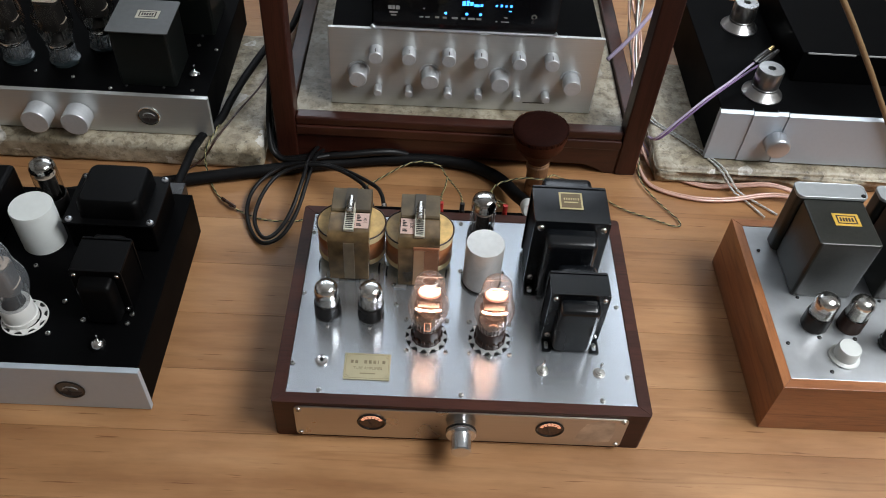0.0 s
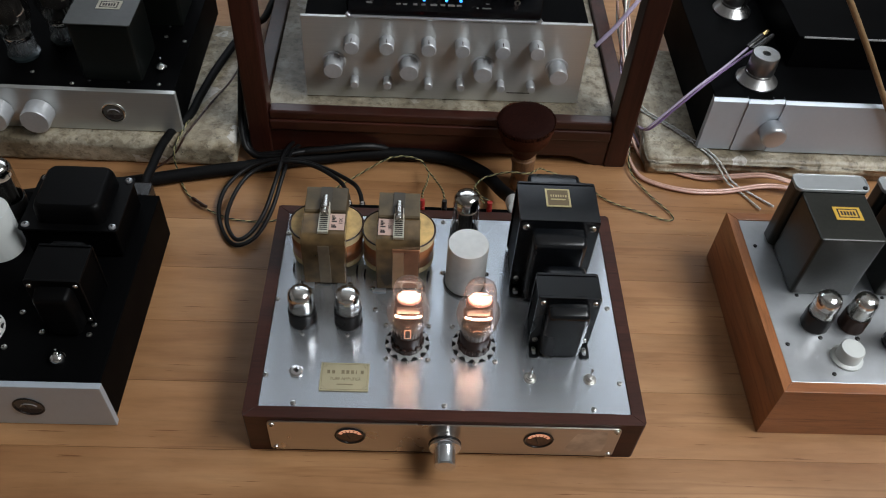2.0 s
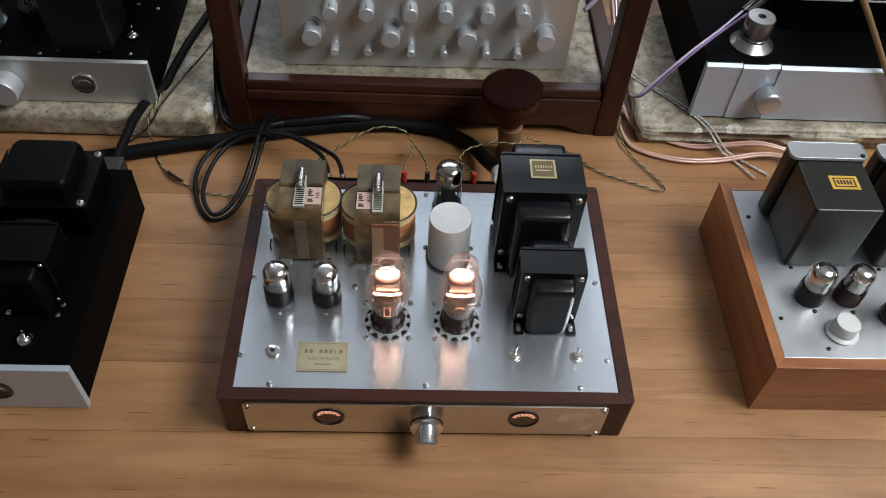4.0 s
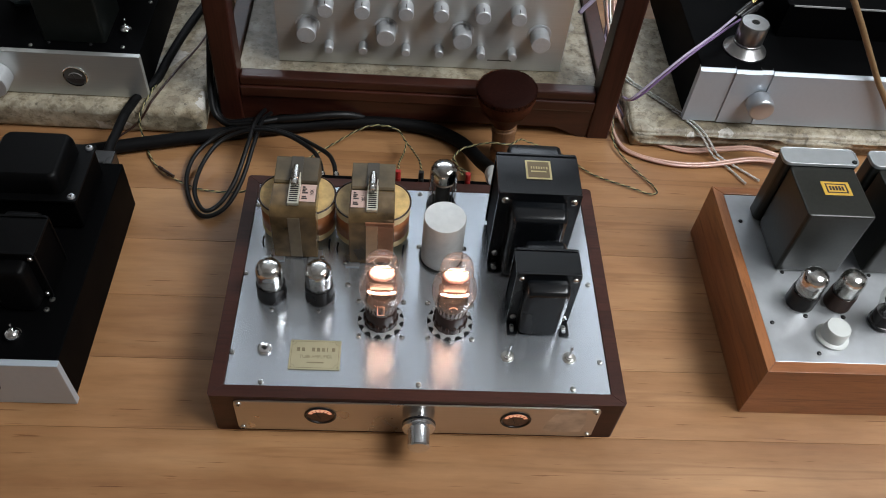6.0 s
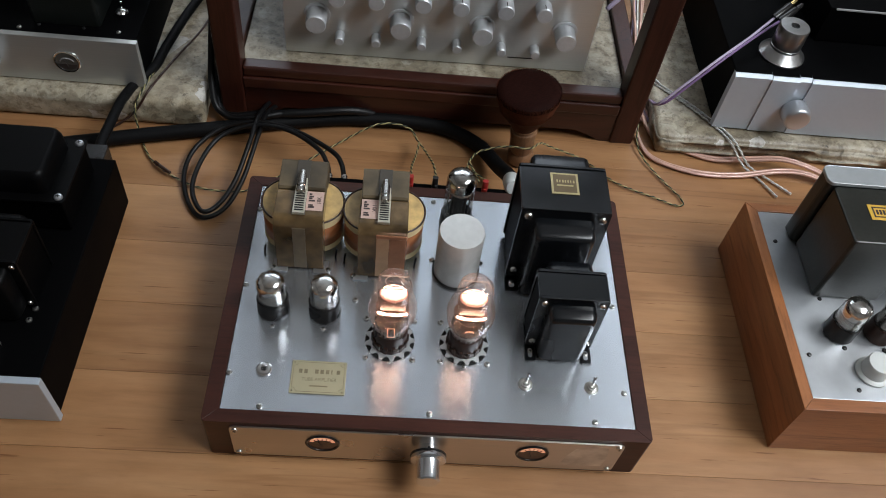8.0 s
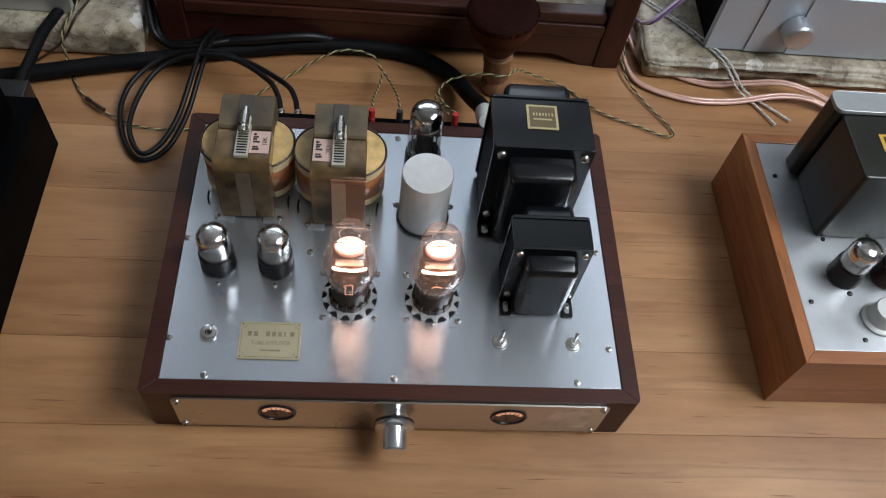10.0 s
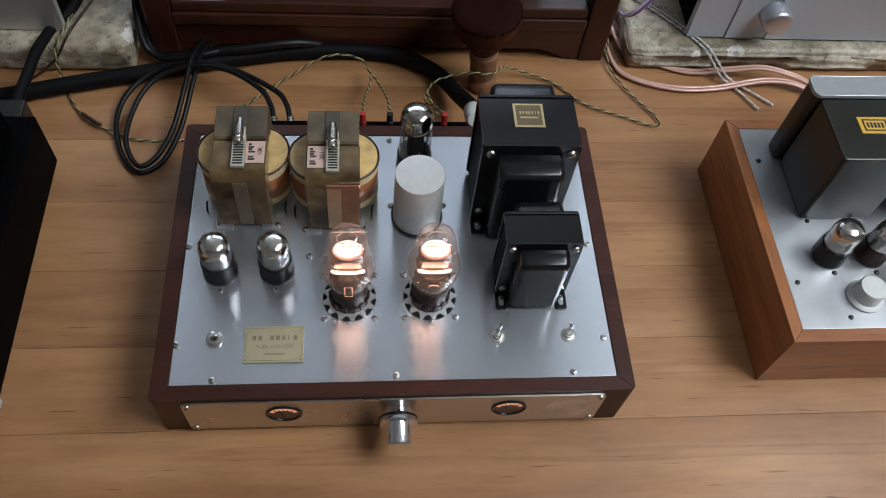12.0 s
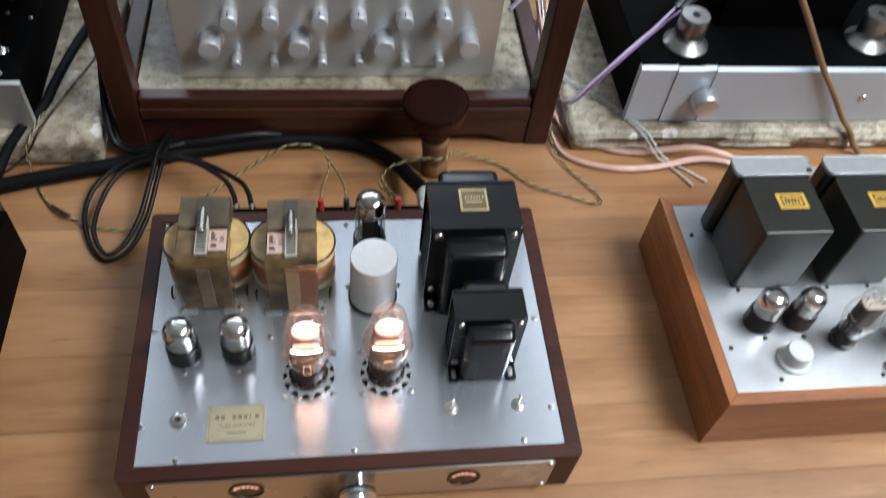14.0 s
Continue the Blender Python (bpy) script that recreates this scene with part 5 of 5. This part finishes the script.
for kx in (-0.1625, -0.0535, 0.0535, 0.164):
    knob(pre, kx, PY - 0.0002, 0.139, 0.0136, 0.025, SATIN, 0.0172, line=False, ribs=26)
for kx in (-0.133, -0.085, -0.0245, 0.023, 0.083, 0.1285):
    knob(pre, kx, PY - 0.0002, 0.1095, 0.0064, 0.017, SATIN, 0.0, line=False, ribs=14)
part("indicator", box(-0.171, -0.163, PY - 0.0012, PY - 0.0001, 0.108, 0.1105), CHROME, pre)
part("model_line", box(0.095, 0.13, PY - 0.0006, PY - 0.0001, 0.0905, 0.0918), INK, pre)
pre.location.x -= 0.0042
pre.rotation_euler.z = radians(0.9)
dac = thing("media_player", (0, 0.7, P1), "glossy black player with a lit blue display", "player")
part("case", box(-0.142, 0.131, 0.556, 0.82, P1 + 0.002, 0.285, 0.002), BLACKMATT, dac)
part("front_glass", box(-0.14, 0.129, 0.549, 0.5558, P1 + 0.004, 0.284, 0.001), GLOSSBLACK, dac, "glossy black front panel")
lip = spline([(-0.142, 0.548, 0.2185), (-0.138, 0.547, 0.2155), (-0.125, 0.547, 0.2145), (0.0, 0.547, 0.2142), (0.114, 0.547, 0.2145), (0.127, 0.547, 0.2155), (0.131, 0.548, 0.2185)])
part("trim", sweep(lip, 0.0026, 8), GREYALU, dac, "curved silver trim under the front")
DY, DZ = 0.5487, 0.007
for bx, bz in ((-0.035, 0.236), (-0.0045, 0.236), (0.0155, 0.236)):
    part("indicator_light", cyl(0.0022, 0.0, 0.0006, at_front(bx, DY, bz + DZ), 0.0001, 12), BLUELED, dac, "blue indicator light")
dg = bmesh.new()
for k, (bx, bw, bz, bh) in enumerate(((-0.012, 0.005, 0.2495, 0.007), (-0.006, 0.004, 0.2495, 0.008), (-0.001, 0.005, 0.25, 0.006), (0.005, 0.008, 0.2485, 0.004), (0.014, 0.004, 0.249, 0.004), (0.036, 0.003, 0.25, 0.003), (0.043, 0.003, 0.25, 0.004), (0.05, 0.003, 0.25, 0.003), (0.057, 0.003, 0.25, 0.004), (0.056, 0.004, 0.243, 0.0015))):
    box(bx, bx + bw, DY - 0.0005, DY - 0.0001, bz + DZ, bz + bh + DZ, 0, 1, dg)
part("display", dg, BLUELED, dac, "lit blue display segments")
for bx, bw, bz, bh in ((-0.118, 0.005, 0.2405, 0.006), (-0.112, 0.004, 0.2405, 0.006), (-0.107, 0.006, 0.2405, 0.006), (-0.116, 0.012, 0.2345, 0.0025), (-0.114, 0.008, 0.23, 0.0025), (-0.073, 0.006, 0.229, 0.0022), (-0.064, 0.006, 0.229, 0.0022), (-0.05, 0.006, 0.229, 0.003), (-0.039, 0.006, 0.229, 0.003), (-0.026, 0.009, 0.229, 0.003), (-0.012, 0.006, 0.229, 0.003), (-0.002, 0.01, 0.229, 0.003), (0.01, 0.007, 0.229, 0.003), (0.038, 0.003, 0.227, 0.0018), (0.046, 0.012, 0.227, 0.0018), (-0.068, 0.003, 0.243, 0.0018), (0.05, 0.005, 0.234, 0.0016)):
    part("print", box(bx, bx + bw, DY - 0.0004, DY - 0.0001, bz + DZ - 0.002, bz + bh + DZ - 0.002), GREYINK, dac, "small grey print")
for bx, bz, br in ((0.0935, 0.236, 0.0042), (0.0925, 0.2285, 0.0024)):
    part("socket", lathe([(br * 0.55, 0), (br, 0), (br, 0.0012), (br * 0.6, 0.0012), (br * 0.55, 0)], at_front(bx, DY, bz + DZ), 20), NICKEL, dac)

dac.location.x -= 0.0042
dac.rotation_euler.z = radians(0.9)

# ---- dusting brush ----
bx, by = 0.1215, 0.448
brush = thing("dusting_brush", (bx, by, 0), "round brush with dark red bristles on a turned wooden handle", "brush")
bmx = Matrix.Translation((bx, by, -0.0065)) @ pose(0, 0, 0, 0, -4, 0)
part("handle", lathe([(0, 0.0012), (0.0135, 0.0012), (0.0175, 0.005), (0.0185, 0.012), (0.017, 0.019), (0.0142, 0.0225), (0.0165, 0.027), (0.0165, 0.05), (0.0178, 0.053), (0.0178, 0.061), (0.0155, 0.064), (0, 0.064)], bmx, 36), BEECH, brush, "turned wooden handle with grooves")
part("ferrule", lathe([(0.0158, 0.0642), (0.0172, 0.0642), (0.0175, 0.067), (0.0158, 0.0675)], bmx, 36), BEECH, brush)
bb = bmesh.new()
rngb = random.Random(9)
lathe([(0.0, 0.066), (0.0155, 0.066), (0.0245, 0.081), (0.035, 0.1), (0.0408, 0.117), (0.0405, 0.126)], bmx, 48, bb)
for k in range(1600):
    a, q = rngb.uniform(0, 2 * math.pi), rngb.uniform(0.93, 1.0)
    r0, r1 = 0.0158 * q, 0.0425 * q + rngb.uniform(-0.0005, 0.0005)
    h1 = 0.1288 + rngb.uniform(-0.0008, 0.0008)
    p0 = bmx @ Vector((r0 * math.cos(a), r0 * math.sin(a), 0.068))
    pm = bmx @ Vector((0.0362 * q * math.cos(a), 0.0362 * q * math.sin(a), 0.1))
    p1 = bmx @ Vector((r1 * math.cos(a), r1 * math.sin(a), h1))
    sd = Vector((math.sin(a), -math.cos(a), 0)) * 0.0005
    lo, mid, hi = [(bb.verts.new(p - sd * k_), bb.verts.new(p + sd * k_)) for p, k_ in ((p0, 1), (pm, 1), (p1, 0.6))]
    bb.faces.new((lo[0], lo[1], mid[1], mid[0]))
    bb.faces.new((mid[0], mid[1], hi[1], hi[0]))
part("bristles", bb, BRISTLE, brush, "dark red brown bristles")
part("bristle_face", lathe([(0.0412, 0.1225), (0.0415, 0.1275), (0.0385, 0.1302), (0.03, 0.1318), (0.015, 0.1312), (0, 0.1305)], bmx, 48), BRISTLETIP, brush, "bristle tips coloured darker as in shade, slightly hollow")

# ---- cables ----
def lie(pts):
    """Points near the board surface settle on it."""
    return [(x, y, z - 0.006 * max(0.0, 1 - z / 0.04)) for x, y, z in pts]


def cable(name, pts, r, mat, label, per=10, n=10, flat=1.0):
    pts = lie(pts)
    ob = thing(name, pts[0], label, "cable", name.replace("_", " ") + "s round the amplifiers")
    part("sheath", sweep(spline(pts, per), r, n, flat=flat), mat, ob)
    return ob


def twisted(name, runs, r, mats, label, pitch=0.016):
    ob = thing(name, runs[0][0], label, "cable", name.replace("_", " ") + "s round the amplifiers")
    for pts in runs:
        path = spline(lie(pts), 26)
        for k, mt in enumerate(mats):
            part("strand", sweep(twist(path, r * 0.95, pitch, 2 * math.pi * k / len(mats)), r, 5), mt, ob)
    return ob


pw = cable("mains_cable", [(-0.62, 0.37, 0.0112), (-0.55, 0.3885, 0.0112), (-0.48, 0.405, 0.0112), (-0.42, 0.4215, 0.0112), (-0.356, 0.4385, 0.0112), (-0.28, 0.457, 0.0112), (-0.202, 0.476, 0.0112), (-0.121, 0.492, 0.0112), (-0.037, 0.495, 0.0112), (0.02, 0.485, 0.0112), (0.061, 0.456, 0.014), (0.085, 0.405, 0.027), (0.094, 0.372, 0.044), (0.096, 0.352, 0.057)], 0.0098, BRAID, "thick black braided mains cable lying in a curve")
part("strain_relief", lathe([(0.0105, 0.0), (0.0115, 0.004), (0.0115, 0.026), (0.009, 0.03), (0, 0.03)], Matrix.Translation((0.096, 0.3535, 0.0555)) @ pose(0, 0, 0, 63, 0, 0), 20), WHITE, pw, "white plug sleeve")
cable("mains_cable", [(-0.412, 0.35, 0.052), (-0.4125, 0.375, 0.052), (-0.411, 0.405, 0.051), (-0.409, 0.44, 0.05), (-0.409, 0.466, 0.0425), (-0.403, 0.492, 0.0405), (-0.3835, 0.525, 0.0445), (-0.376, 0.57, 0.0465), (-0.36, 0.65, 0.048), (-0.33, 0.76, 0.048), (-0.318, 0.83, 0.02), (-0.31, 0.95, 0.01)], 0.0063, BRAID, "thick black mains cable climbing over the stone slab")
cable("signal_cable", [(-0.112, 0.333, 0.058), (-0.117, 0.355, 0.06), (-0.131, 0.381, 0.054), (-0.179, 0.423, 0.042), (-0.228, 0.445, 0.034), (-0.276, 0.445, 0.024), (-0.31, 0.418, 0.014), (-0.321, 0.38, 0.007), (-0.311, 0.336, 0.0045), (-0.288, 0.305, 0.0045), (-0.262, 0.32, 0.0045), (-0.245, 0.364, 0.01), (-0.233, 0.422, 0.027), (-0.227, 0.47, 0.027), (-0.215, 0.52, 0.01), (-0.2, 0.6, 0.005)], 0.0031, RUBBER, "thin black signal cable in a loose coil")
cable("signal_cable", [(-0.13, 0.333, 0.058), (-0.135, 0.355, 0.06), (-0.15, 0.385, 0.054), (-0.192, 0.425, 0.042), (-0.24, 0.438, 0.034), (-0.28, 0.426, 0.024), (-0.3, 0.39, 0.016), (-0.304, 0.343, 0.012), (-0.286, 0.308, 0.012), (-0.267, 0.32, 0.012), (-0.252, 0.359, 0.016), (-0.24, 0.41, 0.032), (-0.235, 0.46, 0.033), (-0.224, 0.52, 0.016), (-0.208, 0.6, 0.011)], 0.0031, RUBBER, "thin black signal cable in a loose coil")
cable("signal_cable", [(-0.305, 0.86, 0.5), (-0.308, 0.74, 0.3), (-0.305, 0.67, 0.16), (-0.303, 0.62, 0.08), (-0.303, 0.56, 0.04), (-0.302, 0.515, 0.015), (-0.284, 0.48, 0.012), (-0.238, 0.476, 0.02), (-0.18, 0.478, 0.026), (-0.114, 0.49, 0.026), (-0.06, 0.51, 0.006), (0.0, 0.54, 0.006), (0.03, 0.66, 0.006)], 0.0058, RUBBER, "black cable hanging beside the rack post")
cable("signal_cable", [(-0.302, 0.84, 0.5), (-0.304, 0.7, 0.3), (-0.303, 0.58, 0.15), (-0.303, 0.498, 0.04), (-0.285, 0.476, 0.016), (-0.245, 0.464, 0.024), (-0.2, 0.478, 0.024), (-0.15, 0.495, 0.012), (-0.1, 0.513, 0.005), (-0.08, 0.65, 0.005)], 0.0045, RUBBER, "black cable hanging beside the rack post")
cable("cord", [(-0.322, 0.7, 0.046), (-0.335, 0.62, 0.044), (-0.36, 0.55, 0.043), (-0.38, 0.48, 0.045), (-0.405, 0.455, 0.02), (-0.46, 0.425, 0.003), (-0.52, 0.41, 0.003)], 0.0016, BROWNBASE, "thin brown cord over the stone slab")
YD = (YELLOWWIRE, DARKWIRE)
tw = twisted("speaker_wire", [[(-0.37, 0.6, 0.043), (-0.381, 0.53, 0.043), (-0.39, 0.475, 0.043), (-0.397, 0.457, 0.03), (-0.394, 0.444, 0.006), (-0.369, 0.398, 0.0032), (-0.329, 0.367, 0.0032), (-0.292, 0.353, 0.0032), (-0.242, 0.354, 0.0032), (-0.205, 0.38, 0.0032), (-0.176, 0.407, 0.0032), (-0.132, 0.446, 0.006), (-0.078, 0.469, 0.024), (-0.037, 0.468, 0.024), (-0.02, 0.445, 0.02)], [(-0.02, 0.445, 0.02), (-0.024, 0.41, 0.03), (-0.03, 0.36, 0.06), (-0.031, 0.328, 0.078)], [(-0.02, 0.445, 0.02), (-0.01, 0.415, 0.03), (-0.003, 0.365, 0.06), (-0.001, 0.328, 0.078)]], 0.00085, YD, "thin twisted yellow and dark green wire")
part("sleeve", sweep(spline([(-0.361, 0.388, 0.0035), (-0.349, 0.379, 0.0035), (-0.338, 0.371, 0.0035)]), 0.0024, 8), BROWNBASE, tw, "dark heat-shrink sleeve")
twisted("speaker_wire", [[(0.06, 0.328, 0.078), (0.05, 0.345, 0.07), (0.042, 0.37, 0.05), (0.045, 0.393, 0.042), (0.06, 0.422, 0.033), (0.095, 0.427, 0.04), (0.125, 0.424, 0.042), (0.145, 0.45, 0.03), (0.165, 0.465, 0.012), (0.212, 0.454, 0.0032), (0.251, 0.417, 0.0032), (0.304, 0.393, 0.0032), (0.334, 0.381, 0.0032), (0.342, 0.393, 0.0032), (0.312, 0.44, 0.0032), (0.293, 0.483, 0.006), (0.297, 0.527, 0.012), (0.3, 0.6, 0.03)]], 0.00085, YD, "thin twisted yellow and dark green wire")
twisted("speaker_wire", [[(0.044, 0.39, 0.045), (0.05, 0.36, 0.055), (0.054, 0.34, 0.062)]], 0.00085, YD, "short twisted yellow wire end")
for o in (0.0, 0.0052):
    cable("speaker_cable", [(0.302, 0.6 + o, 0.05), (0.3, 0.555 + o, 0.022), (0.32, 0.508 + o, 0.0042), (0.358, 0.487 + o * 0.6, 0.0042), (0.403, 0.472 + o, 0.0042), (0.45, 0.468 + o, 0.012), (0.495, 0.463 + o, 0.02), (0.535, 0.452 + o, 0.018), (0.58, 0.44 + o, 0.008), (0.66, 0.435 + o, 0.0042), (0.74, 0.44 + o, 0.0042)], 0.0022, PINK, "pink translucent speaker cable along the slab")
    cable("speaker_cable", [(0.297, 0.58 + o, 0.04), (0.294, 0.53 + o, 0.012), (0.302, 0.482 + o, 0.0042), (0.325, 0.458 + o * 0.7, 0.0042), (0.377, 0.442 + o, 0.0042), (0.432, 0.443 + o, 0.0045), (0.493, 0.451 + o, 0.01), (0.533, 0.446 + o, 0.012), (0.58, 0.43 + o, 0.006), (0.66, 0.425 + o, 0.0042), (0.74, 0.42 + o, 0.0042)], 0.0022, PINK, "pink translucent speaker cable in a loop before the slab")
SW = (CLEARWIRE, WHITE)
for o in (0.0, 0.0075):
    twisted("speaker_wire", [[(0.298, 0.63, 0.06), (0.318 + o, 0.598, 0.034), (0.345 + o, 0.569, 0.0325), (0.365 + o, 0.549, 0.0325), (0.391 + o, 0.518, 0.0325), (0.412 + o, 0.487, 0.0325), (0.424 + o, 0.473, 0.025), (0.44 + o * 1.2, 0.459, 0.01), (0.461 + o * 2, 0.443, 0.0035), (0.481 + o * 3, 0.41 + o, 0.0035)]], 0.001, SW, "thin twisted silver and white wire over the slab", 0.014)
for o, mt in ((0.0, LILAC), (0.006, PURPLE)):
    c = cable("signal_cable", [(0.302, 0.53, 0.05), (0.305 + o, 0.502, 0.07), (0.335 + o, 0.508, 0.105), (0.372 + o, 0.528, 0.132), (0.42 + o, 0.568, 0.142), (0.46 + o, 0.605 - o, 0.15)], 0.0018, mt, "lilac screened signal cable with a plug" if o == 0 else "purple signal cable beside the steel post")
    pm = look((0.46 + o, 0.605 - o, 0.15), (0.522 + o * 0.3, 0.655 - o * 2, 0.175 - o)) @ pose(0, 0, 0, 180)
    part("plug", lathe([(0, 0), (0.0048, 0.0), (0.0052, 0.004), (0.0052, 0.03), (0.0042, 0.033), (0.0036, 0.034), (0, 0.034)], pm, 16), BAKELITE, c, "black plug body")
    part("plug_tip", lathe([(0.0036, 0.034), (0.0036, 0.043), (0.0022, 0.046), (0, 0.0465)], pm, 16), GOLD if o == 0 else BAKELITE, c, "gold plug tip" if o == 0 else "")
cable("signal_cable", [(0.23, 0.62, 0.13), (0.26, 0.63, 0.165), (0.3, 0.66, 0.21), (0.36, 0.72, 0.28), (0.42, 0.8, 0.38)], 0.0034, LILAC, "lilac cable rising behind the rack post")
bc = cable("hanging_cable", [(0.268, 0.5, 0.475), (0.31, 0.492, 0.485), (0.38, 0.494, 0.455), (0.49, 0.497, 0.333), (0.57, 0.4975, 0.233), (0.645, 0.4975, 0.1335), (0.667, 0.496, 0.107), (0.69, 0.494, 0.079), (0.712, 0.489, 0.05), (0.728, 0.479, 0.034), (0.742, 0.473, 0.016), (0.762, 0.462, 0.0045), (0.81, 0.43, 0.0045)], 0.0042, TAN, "tan cable hanging over the silver front panel")
for k, mt in enumerate((PINK, CLEARWIRE, PINK, CLEARWIRE, PINK, LILAC, PINK, CLEARWIRE)):
    rr_ = random.Random(30 + k)
    pts = [(0.294 + rr_.uniform(0, 0.024), y_ + rr_.uniform(-0.02, 0.02), z_) for y_, z_ in ((0.93, 0.44), (0.9, 0.33), (0.87, 0.22), (0.82, 0.14), (0.76, 0.08), (0.69, 0.035))] + [(0.3, 0.6 + 0.008 * k, 0.006), (0.297 + 0.004 * k, 0.54, 0.006)]
    cable("speaker_cable", pts, 0.0021, mt, "thin pale cable hanging behind the rack post")

# ---- table boards ----
rng = random.Random(4)
shared = {}
wd = 0.0895
yy = 0.088 - 5 * wd
while yy < 1.24:
    if wd not in shared:
        bm = box(-1.49, 1.49, -wd / 2 + 0.00012, wd / 2 - 0.00012, -0.0125, 0.0, 0.00028, 1)
        me = bpy.data.meshes.new("board")
        bm.to_mesh(me)
        bm.free()
        me.materials.append(TABLE)
        shared[wd] = me
    ob = new("board", shared[wd])
    ob.parent = table
    ob.location = Vector((0, yy + wd / 2, -0.006)) - ORIGIN[table.name]
    yy += wd
